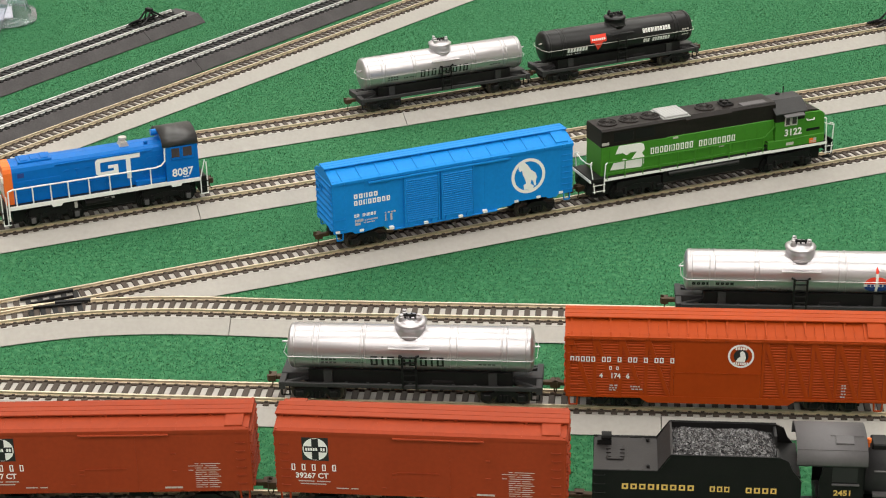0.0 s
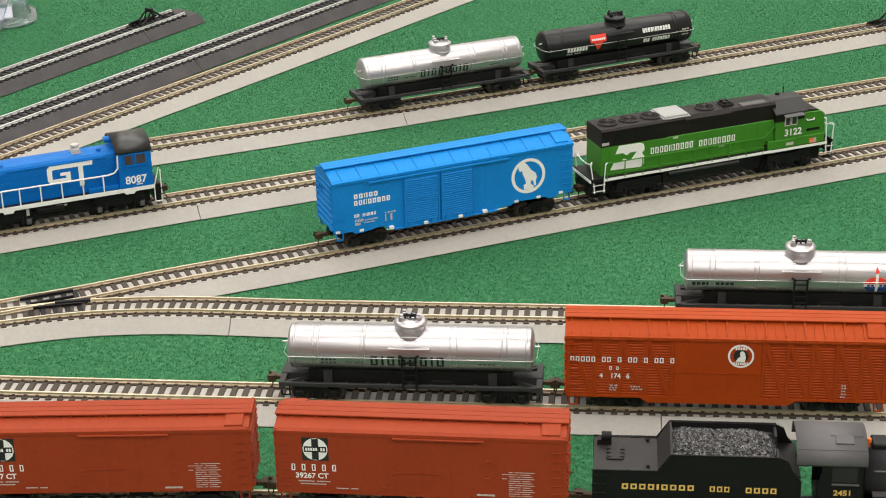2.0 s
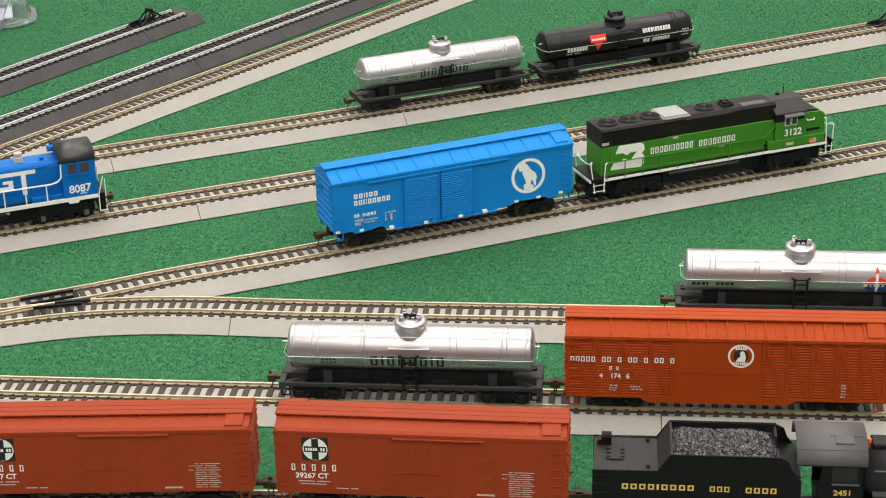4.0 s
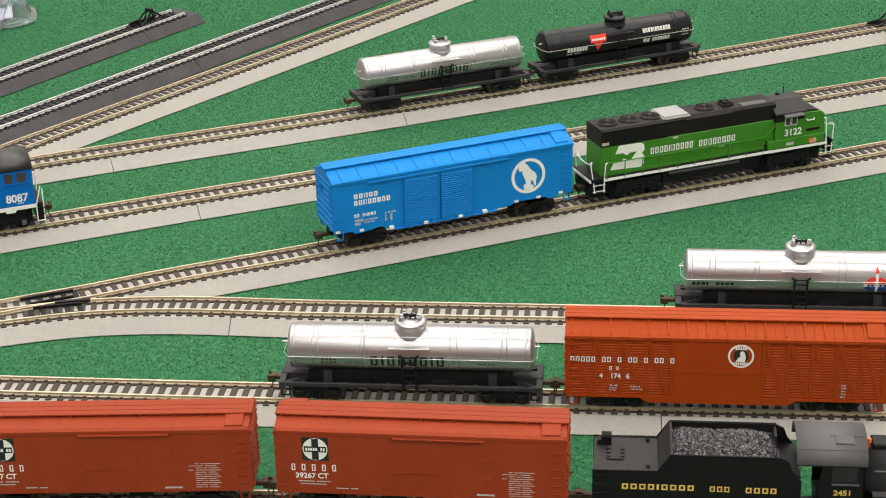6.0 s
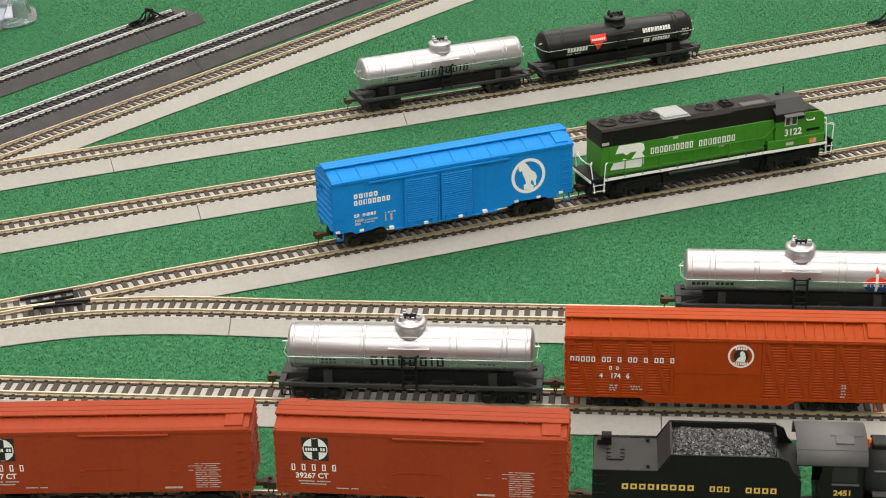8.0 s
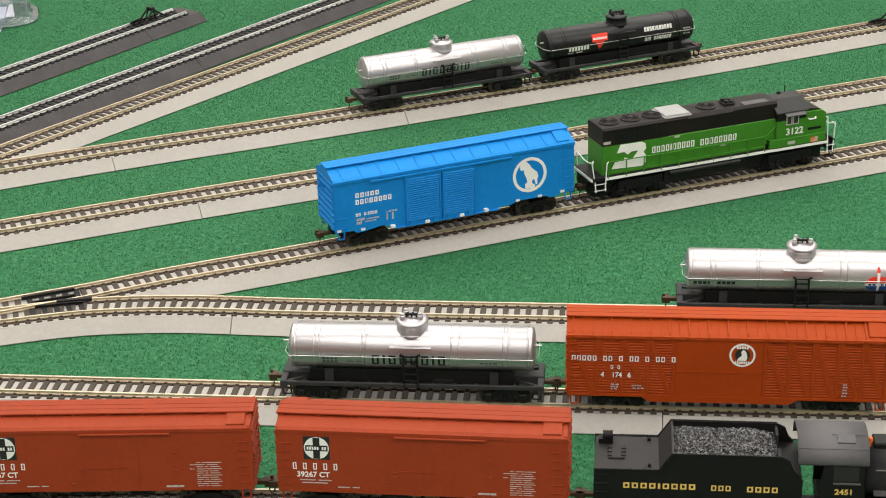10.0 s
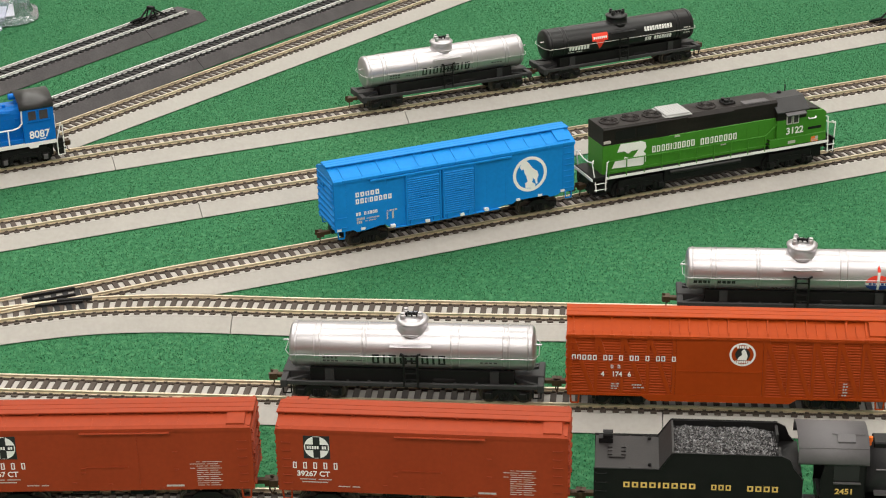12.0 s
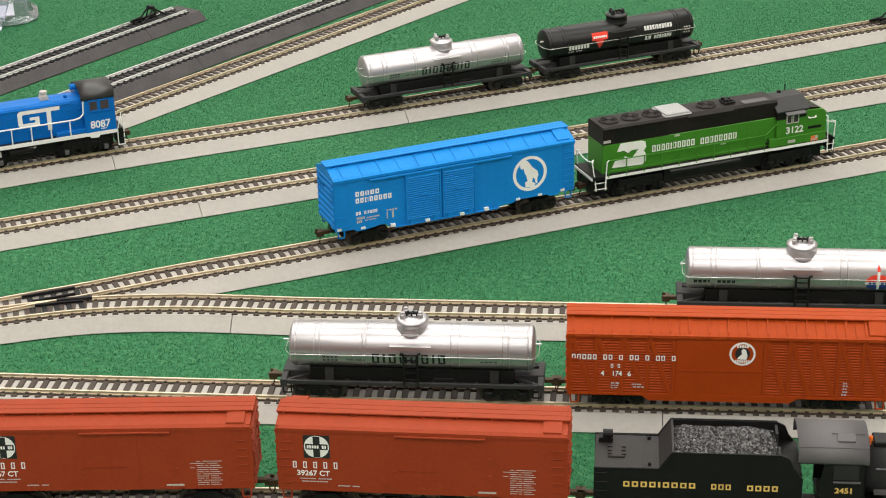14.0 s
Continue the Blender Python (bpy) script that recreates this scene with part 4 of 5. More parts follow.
    part("cab_upper", prism(bmesh.new(), [(-14.2, 39.0), (-14.2, 45.4), (-5.6, 51.6), (5.6, 51.6), (14.2, 45.4), (14.2, 39.0)], 49, 72.6), BROWN_BLACK, cab, "dark window band")
    part("cab_roof", prism(bmesh.new(), [(-15.6, 44.9), (-15.6, 45.7), (-5.8, 53.2), (5.8, 53.2), (15.6, 45.7), (15.6, 44.9), (5.6, 52.2), (-5.6, 52.2)], 47.8, 74.0), FRAME, cab, "sloped dark roof")
    part("roof_antenna", bar(bmesh.new(), (66, 6, 53), (66, 6, 58), 0.45, 6), BLACK, cab)
    part("roof_beacon", lathe(bmesh.new(), [(53.0, 1.8), (54.4, 1.7), (54.8, 1.0)], (60, 4, 0), 12, "z"), BLACK, cab)
    part("sun_visor", prism(bmesh.new(), [(-14.3, 44.6), (-18.4, 43.0), (-18.4, 43.6), (-14.3, 45.4)], 54.4, 70.4), GREY, cab, "grey sun visor")
    for x0, x1 in ((56.2, 60.8), (61.4, 66.4)):
        w = part("window", box(bmesh.new(), x0, x1, -14.75, -14.1, 35.4, 43.4), GREYWHITE, cab, "pale framed side window")
        part("pane", box(bmesh.new(), x0 + 0.8, x1 - 0.8, -14.9, -14.7, 36.3, 42.6), WINDOW, w)
    nose = part("nose", prism(bmesh.new(), [(72.6, 19.4), (72.6, 42.8), (87.0, 42.2), (89.6, 40.2), (90.4, 19.4)], -13.4, 13.4, "y"), GREEN, root, "short green nose")
    part("nose_roof", prism(bmesh.new(), [(72.6, 42.8), (72.6, 45.0), (85.0, 43.2), (86.6, 42.3)], -11.4, 11.4, "y"), BROWN_BLACK, nose, "dark top of the nose")
    for y in (-5, 5):
        part("headlight", bar(bmesh.new(), (89.6, y * 0.4, 37), (91.0, y * 0.4, 37), 1.5, 12), GREYWHITE, nose)
    part("nose_grab", rod(bmesh.new(), [(74.8, -13.4, 38.0), (75.0, -14.4, 37.2), (80.6, -14.4, 37.2), (80.8, -13.4, 38.0)], 0.5), WHITE, nose)
    part("nose_louvre", box(bmesh.new(), 75, 86, -13.6, -13.4, 28.6, 30.6), BLACK, nose)
    part("side_box", box(bmesh.new(), 43, 89.6, -14.6, -12, 18.9, 25.4, 0.3), GREEN, root, "green battery boxes under the cab")
    b = bmesh.new()
    for i in range(3):
        box(b, 39.4 + i * 1.6, 43.2, -14.5, -11.8, 19.6 + i * 2.6, 20.3 + i * 2.6)
    part("cab_steps", b, BLACK, root, "small steps up to the cab door")
    part("builder_plate", box(bmesh.new(), 58.2, 64.2, -14.75, -14.6, 20.6, 22.8), GREYWHITE, root)
    fl = part("flag_patch", box(bmesh.new(), 77.2, 83, -14.75, -14.6, 19.4, 23.2), ORANGE, root, "small red and white patch")
    part("flag_corner", box(bmesh.new(), 80.6, 83, -14.85, -14.7, 21.2, 23.2), GREYWHITE, fl)
    for z in (19.9, 20.9):
        part("flag_stripe", box(bmesh.new(), 77.4, 82.8, -14.85, -14.7, z, z + 0.45), GREYWHITE, fl)
    # lettering
    part("lettering", prints(bmesh.new(), [("xxxxixxxxx", -49.8, -15.6, 30.3, 35.0), ("xxxxxxxx", -11.8, 18.0, 30.0, 34.7)], -W, line=0.22), WHITE, root, "white bar lettering")
    em = part("emblem", prism(bmesh.new(), [(-76.6, 34.6), (-74.0, 40.4), (-57.6, 40.2), (-54.8, 38.8), (-54.1, 35.2), (-56.2, 32.4), (-54.3, 30.2), (-54.4, 24.6), (-57.0, 22.3), (-80.4, 23.4),
                                                  (-78.0, 28.2), (-71.6, 28.2), (-70.6, 30.6), (-65, 28.2), (-60, 34.4), (-65.5, 34.2), (-68.2, 32.6), (-71.2, 34.8)], -W - 0.3, -W, "y"), WHITE, root, "large angular white emblem")
    digits("3122", 56.2, 27.9, 5.0, -14.25, WHITE, root, "number", 1.04)
    part("end_number", box(bmesh.new(), -87, -81.6, -W - 0.15, -W, 42.2, 44.2), GREYWHITE, root)
    part("hood_tag", box(bmesh.new(), -32, -28, -W - 0.15, -W, 38.9, 40.4), GREYWHITE, root)
    part("hood_tag", box(bmesh.new(), 5, 9, -W - 0.15, -W, 27.0, 27.8), GREYWHITE, root)
    # handrails
    for i in range(10):
        x = -84.2 + 13.7 * i
        p = bmesh.new()
        bar(p, (x, -14.8, 18), (x, -14.8, 30.2), 0.42)
        part("stanchion", p, GREEN, root)
    part("handrail", rod(bmesh.new(), [(-84.2, -14.8, 30.2), (39.5, -14.8, 29.6), (49.0, -14.6, 37.2)], 0.42), GREEN, root, "green side handrail")
    for x, d, g in ((-85.4, -1, 9.5), (90.6, 1, 7)):
        for s in (-1, 1):
            e = bmesh.new()
            ht = 37.4 if d > 0 else 30.4
            rod(e, [(x + d, s * 14.7, 9), (x + d, s * 14.7, 14), (x, s * 14.6, ht - 1), (x - d * 1.6, s * 14.6, ht)], 0.46)
            rod(e, [(x + d * (g - 1.4), s * 14.6, 9), (x + d * (g - 1), s * 14.2, 14), (x + d * (g + 1), s * 12.5, 30.6), (x + d * (g - 1), s * 10.5, 31)], 0.42)
            part("corner_handrail", e, WHITE, root, "white corner handrail")
        e = bmesh.new()
        rod(e, [(x + d * g, -12.5, 30), (x + d * g, -4, 28), (x + d * g, 4, 28), (x + d * g, 12.5, 30)], 0.45)
        part("end_handrail", e, WHITE, root)
        st = bmesh.new()
        for z in (5.5, 10, 14.5):
            box(st, min(x, x + d * g), max(x, x + d * g), -14.4, -10.6, z, z + 0.6)
            box(st, min(x, x + d * g), max(x, x + d * g), 10.6, 14.4, z, z + 0.6)
        box(st, min(x + d * (g - 1), x + d * g), max(x + d * (g - 1), x + d * g), -14.2, 14.2, 8, 19.4)
        part("end_steps", st, BLACK, root, "black step well and end beam")
        for z in (10, 14.5):
            part("step_edge", box(bmesh.new(), min(x, x + d * g), max(x, x + d * g), -14.9, -14.4, z, z + 0.4), WHITE, root, "white step edge")
        hose = bmesh.new()
        for y in (-8, -6, 6, 8):
            rod(hose, [(x + d * g, y, 14), (x + d * (g + 2), y, 10), (x + d * (g + 1.4), y, 6)], 0.4)
        part("air_hoses", hose, WHITE if d > 0 else BLACK, root)
        coupler(root, x + d * (g - 3), d)
    ft = bmesh.new()
    prism(ft, [(-9, 4.5), (-13.6, 8), (-13.6, 16.4), (13.6, 16.4), (13.6, 8), (9, 4.5)], -40, 26)
    ft = part("fuel_tank", ft, BLACK, root, "black fuel tank")
    part("air_reservoir", bar(bmesh.new(), (-36, -13.8, 14.0), (20, -13.8, 14.0), 1.7, 12), BLACK_GLOSS, ft)
    for s in (-1, 1):
        truck(root, s * 60 + 2, 31, 5.9, True)
    return root


def blue_engine(m):
    """A small end-cab switcher: hood to the left, cab to the right; its origin is the middle at rail height."""
    root = thing("switcher_locomotive", m, "blue model switcher locomotive with white handrails and orange front", "locomotive")
    b = bmesh.new()
    box(b, -65, 66, -14.8, 14.8, 15.2, 18.2, 0.3)
    deck = part("deck", b, BLACK, root)
    part("sill_stripe", prism(bmesh.new(), [(-66, 18.4), (67, 18.4), (67, 15.6), (54, 15.6), (53, 14.0), (47, 14.0), (46, 15.6), (-30, 15.6), (-31, 13.8), (-37, 13.8), (-38, 15.6), (-66, 15.6)], -15.4, -14.6, "y"), WHITE, deck, "white sill along the deck")
    part("far_sill_stripe", box(bmesh.new(), -66, 67, 14.6, 15.4, 15.6, 18.4), WHITE, deck)
    H = 10.2
    prof = [(-H, 18), (-H, 40.5), (-H + 0.9, 43.2), (-H + 2.8, 44.8), (0, 45.6), (H - 2.8, 44.8), (H - 0.9, 43.2), (H, 40.5), (H, 18)]
    hood = part("hood", prism(bmesh.new(), prof, -61.6, 44), BLUE_DEEP, root, "deep blue engine hood")
    part("hood_front", prism(bmesh.new(), [(y * 1.02, z + (0.3 if z > 30 else 0)) for y, z in prof], -67.4, -61.6), ORANGE, root, "orange front end")
    b = bmesh.new()
    for i in range(9):
        box(b, -67.9, -67.3, -7, 7, 22 + i * 2.0, 23 + i * 2.0)
    part("radiator_grille", b, GREYWHITE, root)
    part("front_number_board", box(bmesh.new(), -68.6, -67.2, -9.5, -4, 34, 38), WHITE, root)
    part("top_hatch", box(bmesh.new(), -56, -33, -6.5, 6.5, 44.6, 46.4, 0.4), BLUE_DEEP, hood, "raised hatch on the hood")
    b = bmesh.new()
    for i in range(3):
        box(b, -54 + i * 7, -49 + i * 7, -5.2, 5.2, 46.2, 47.0, 0.2)
    part("hatch_louvres", b, BLUE_DEEP, hood)
    part("hood_edge", box(bmesh.new(), -32, 36, -H - 0.5, -H + 0.8, 41.6, 42.4), BLUE_DEEP, hood, "long grab rail ledge")
    for i in range(10):
        for x, z in ((-26 + i * 7.2, 36.4), (-24 + i * 6.4, 26.0)):
            if not (-8 < x < 28 and z > 30 or 12 < x < 21):
                part("louvre", box(bmesh.new(), x, x + 3.2, -H - 0.6, -H, z, z + 0.75), BLUE_DEEP, hood)
    part("side_panel", box(bmesh.new(), -59, -29, -H - 0.3, -H, 25.4, 34.0, 0.1), BLUE_DEEP, hood)
    part("headlight_tag", box(bmesh.new(), -58, -53.5, -H - 0.2, -H, 36.4, 39.6), NAVY, hood)
    for i in range(8):
        part("hood_seam", box(bmesh.new(), -27 + i * 9.4, -26.7 + i * 9.4, -H - 0.15, -H, 19, 36), BLUE_DEEP, hood)
    part("side_box", box(bmesh.new(), 22, 43.5, -H - 3.2, -H, 18, 21.4, 0.3), BLUE_DEEP, root)
    st = bmesh.new()
    prism(st, [(14.4, 44.8), (21.4, 44.8), (20.0, 48.4), (15.8, 48.4)], -4.2, 4.2, "y")
    lathe(st, [(48.2, 2.2), (49.6, 2.2), (49.8, 2.9), (51.0, 2.9), (51.2, 2.0)], (17.9, 0, 0), 16, "z")
    part("exhaust_stack", st, GREYWHITE, root, "silver exhaust stack")
    part("bell", lathe(bmesh.new(), [(45.2, 1.2), (46.6, 1.6), (47.2, 1.0)], (33, -4, 0), 12, "z"), BLUE_DEEP, root)
    part("cab_headlight", bar(bmesh.new(), (37.8, 0, 51.0), (44, 0, 51.0), 2.3, 14), BLUE_DEEP, root)
    C = 15.2
    cab = part("cab", prism(bmesh.new(), [(-C, 18), (-C, 46.2), (-9, 50.6), (0, 52.0), (9, 50.6), (C, 46.2), (C, 18)], 43.6, 66.9), BLUE_DEEP, root, "blue end cab")
    part("cab_roof", prism(bmesh.new(), arch(C + 1.0, 44.8, 53.4, 0.9), 41.8, 67.2), ROOF_GLOSS, cab, "arched glossy dark roof", smooth=True)
    for x0, x1 in ((47.2, 54.6), (55.3, 63.4)):
        w = part("window", box(bmesh.new(), x0, x1, -C - 0.5, -C, 34.8, 43.4, 0.15), BLUE_DEEP, cab, "blue-framed side window")
        part("pane", box(bmesh.new(), x0 + 0.9, x1 - 0.9, -C - 0.6, -C - 0.45, 35.8, 42.6), WINDOW, w)
        part("sill", box(bmesh.new(), x0 - 0.2, x1 + 0.2, -C - 0.8, -C, 34.2, 34.9), BLUE_DEEP, w)
    for y in (-9, 9):
        part("end_window", box(bmesh.new(), 66.8, 67.3, y - 3.4, y + 3.4, 35, 43), WINDOW, cab)
    digits("8087", 47.5, 21.6, 5.6, -C, WHITE, root, "number", 0.96)
    part("number_underline", prints(bmesh.new(), [("xxxx", 55, 59.5, 20.0, 20.8)], -C), WHITE, root)
    # emblem: a hooked band and a bar
    b = bmesh.new()
    y = -H - 0.3
    prism(b, [(-4.6, 30.6), (-4.6, 39.6), (-2.6, 41.4), (27.0, 41.4), (26.6, 38.4), (20.0, 38.4), (20.0, 24.0), (16.8, 24.0), (16.8, 38.4), (-0.6, 38.4), (-1.3, 37.6),
              (-1.3, 31.4), (8.0, 31.4), (8.0, 33.4), (4.2, 33.4), (4.2, 35.6), (11.2, 35.6), (11.2, 28.6), (-2.8, 28.6)], y, y + 0.3, "y")
    part("emblem", b, WHITE, root, "white hooked band emblem")
    # handrails
    rail_y = -15.0
    pts = [(-66.8, rail_y, 8), (-66.2, rail_y, 29.6), (-63, rail_y, 30.6), (36, rail_y, 30.2), (40.4, rail_y, 31.2), (43.0, rail_y, 34.0), (43.6, rail_y, 45.0)]
    part("handrail", rod(bmesh.new(), pts, 0.58, 8), WHITE, root, "white side handrail curving up the cab")
    for x in (-61.0, -49.7, -37.3, -25.3, -11.0, 3.5, 18.0, 32.3):
        p = bmesh.new()
        bar(p, (x, rail_y, 17.5), (x, rail_y, 30.3), 0.5, 6)
        part("stanchion", p, WHITE, root)
    for x, d in ((-66, -1), (67.5, 1)):
        for s in (-1, 1):
            e = bmesh.new()
            rod(e, [(x, s * 14.6, 5), (x, s * 14.6, 17), (x + d * 4, s * 13.6, 30)] if d > 0 else [(x - 2, s * 14.4, 5), (x - 2, s * 14.4, 26)], 0.42)
            rod(e, [(x + d * 5, s * 14, 5), (x + d * 5, s * 13.4, 28)], 0.4)
            part("corner_handrail", e, WHITE, root, "white end handrails")
        st = bmesh.new()
        for z in (4.6, 9.5, 14):
            for s in (-1, 1):
                box(st, min(x, x + d * 6), max(x, x + d * 6), min(s * 10.5, s * 14.6), max(s * 10.5, s * 14.6), z, z + 0.7)
        part("step_treads", st, BLACK, root)
        part("step_edge", box(bmesh.new(), min(x, x + d * 5.4), max(x, x + d * 5.4), -15.2, -14.5, 5.0, 5.6), WHITE, root, "white step edge")
        part("end_beam", box(bmesh.new(), min(x, x + d * 4.5), max(x, x + d * 4.5), -13.8, 13.8, 4.5, 18, 0.3), BLACK, root)
        coupler(root, x + d * 2.5, d)
    b = bmesh.new()
    box(b, -17, 22, -9, 9, 5, 15.2, 0.6)
    # long black block added to close the see-through space under the engine
    box(b, -64, 65, -8.4, 8.4, 4.0, 15.4)
    bar(b, (-14, -11.5, 11.6), (4, -11.5, 11.6), 2.6, 12)
    part("underfloor_tank", b, BLACK, root)
    b = bmesh.new()
    box(b, -1, 6, -13.2, -12.4, 12.4, 13.6)
    box(b, -22, -20, -13.4, -12.6, 9.6, 14.2)
    part("white_pipes", b, GREYWHITE, root)
    trucks = [truck(root, x, 30, 5.6, True, GREY) for x in (-36, 43)]
    return root, trucks


def steam_tender(m):
    root = thing("coal_tender", m, "black model steam engine tender heaped with coal, gold lettering", "tender")
    W, h = 16.7, 52.0
    side = [(-h, 8.4), (-h, 32.6), (-h + 0.8, 33.6), (-20.4, 33.8), (-14.2, 43.0), (38.0, 43.0), (42, 41), (44, 36), (46.5, 33), (48.5, 30), (48.5, 8.4)]
    for s in (-1, 1):
        w = part("side_sheet", prism(bmesh.new(), side, min(s * W, s * (W - 0.9)), max(s * W, s * (W - 0.9)), "y"), BLACK, root)
        e = bmesh.new()
        rod(e, [(-h, s * W, 33.6), (-20.4, s * W, 33.8), (-14.2, s * W, 43.1), (38.0, s * W, 43.1)], 0.45)
        part("beading", e, BLACK, w)
    part("body", box(bmesh.new(), -h + 0.3, h - 4, -W + 0.8, W - 0.8, 8.4, 32.9), BLACK, root)
    part("rear_deck", box(bmesh.new(), -h + 0.5, -9.0, -W + 1, W - 1, 32.9, 33.4), DECK_GREY, root, "flat dark grey water-tank deck")
    for x in (-34.5, -27.5):
        part("deck_strip", box(bmesh.new(), x - 0.5, x + 0.5, -W + 1.2, W - 1.2, 33.4, 33.8), DECK_GREY, root)
    hatch = part("water_hatch", box(bmesh.new(), -45, -37, -6.5, 6.5, 33.3, 34.3, 0.3), DECK_GREY, root, "rectangular water hatch")
    b = bmesh.new()
    for y in (-4.5, -1, 2.5):
        box(b, -45.5, -43.2, y - 0.5, y + 0.5, 34.2, 34.8)
        box(b, -38.8, -36.5, y - 0.5, y + 0.5, 34.2, 34.8)
    part("hatch_clamps", b, DECK_GREY, hatch)
    b = bmesh.new()
    bar(b, (-h + 4, 10.0, 37.5), (-h + 9, 10.0, 37.5), 2.2, 12)
    box(b, -h + 2, -h + 9, 8, 12.4, 33.4, 36)
    part("rear_lamp", b, BLACK, root, "rear headlamp")
    part("bulkhead", prism(bmesh.new(), [(-20.4, 33.4), (-14.4, 43.0), (-13.4, 43.0), (-13.4, 33.4)], -W + 0.9, W - 0.9, "y"), DECK_GREY, root, "sloped bulkhead before the coal")
    for y in (-12.6, 12.6):
        part("deck_valve", lathe(bmesh.new(), [(33.4, 0.9), (34.6, 0.9), (35.0, 0.4)], (-25, y, 0), 10, "z"), BLACK, root)
    part("bunker_front", prism(bmesh.new(), [(-W + 0.9, 30), (-W + 0.9, 42), (-6, 42), (-4, 36), (4, 36), (6, 42), (W - 0.9, 42), (W - 0.9, 30)], 36.6, 38.0), BLACK, root)
    rng = random.Random(3)
    heap = bmesh.new()
    nx, ny = 46, 24
    verts = {}
    for i in range(nx + 1):
        for j in range(ny + 1):
            x, y = -13.4 + 50.0 * i / nx, (-W + 0.9) + (2 * W - 1.8) * j / ny
            edge = min(j, ny - j, i, nx - i) / 5
            z = 39.6 + 2.2 * min(1, edge) + 1.0 * noise.noise(Vector((x * 0.22, y * 0.22, 0))) + (2.0 if i > nx * 0.8 else 0) * -min(1, (i - nx * 0.8) / 6)
            verts[i, j] = heap.verts.new((x, y, z))
    for i in range(nx):
        for j in range(ny):
            heap.faces.new((verts[i, j], verts[i + 1, j], verts[i + 1, j + 1], verts[i, j + 1]))
    base = [v.co.copy() for v in heap.verts]
    lv, lf = [], []
    for k in range(5200):
        c = base[rng.randrange(len(base))]
        r = rng.uniform(0.35, 0.8)
        n0 = len(lv)
        for dx, dy, dz in ((1, 0, 0), (-1, 0, 0), (0, 1, 0), (0, -1, 0), (0, 0, 1), (0, 0, -1)):
            lv.append((c.x + rng.uniform(-0.6, 0.6) + dx * r * rng.uniform(0.6, 1.2), c.y * 0.97 + rng.uniform(-0.6, 0.6) + dy * r * rng.uniform(0.6, 1.2), c.z + 0.3 + dz * r * rng.uniform(0.5, 1.1)))
        for a, b2, c2 in ((0, 2, 4), (2, 1, 4), (1, 3, 4), (3, 0, 4), (2, 0, 5), (1, 2, 5), (3, 1, 5), (0, 3, 5)):
            lf.append((n0 + a, n0 + b2, n0 + c2))
    coal = part("coal", heap, COAL, root, "heap of glossy black coal lumps")
    me = bpy.data.meshes.new("loose_coal")
    me.from_pydata([(x / 1000, y / 1000, z / 1000) for x, y, z in lv], [], lf)
    me.materials.append(COAL)
    lumps = new("loose_coal", me)
    lumps.parent = coal
    tagged(lumps, kind="stuff")
    part("lettering", prints(bmesh.new(), [("xxxxixxxx", -38.2, -2.2, 23.4, 26.4), ("xxx", 4.4, 14.8, 23.2, 26.2), ("xxxx", 21.6, 37.4, 23.0, 26.0)], -W, line=0.2), GOLD, root, "gold bar lettering")
    b = bmesh.new()
    box(b, -h, h - 3, -12, 12, 6.4, 8.6)
    box(b, h - 4, h + 9, -3, 3, 8.4, 10.4)
    part("underframe", b, BLACK, root)
    for s in (-1, 1):
        truck(root, s * 32, 22)
        stirrup(root, -h + 3, s * (W - 1), 9, 4, BLACK)
    coupler(root, -h + 1, -1)
    part("rear_ladder", rungs(bmesh.new(), -h + 1, -h + 6, -W, 11, 31, 5), BLACK, root)
    return root


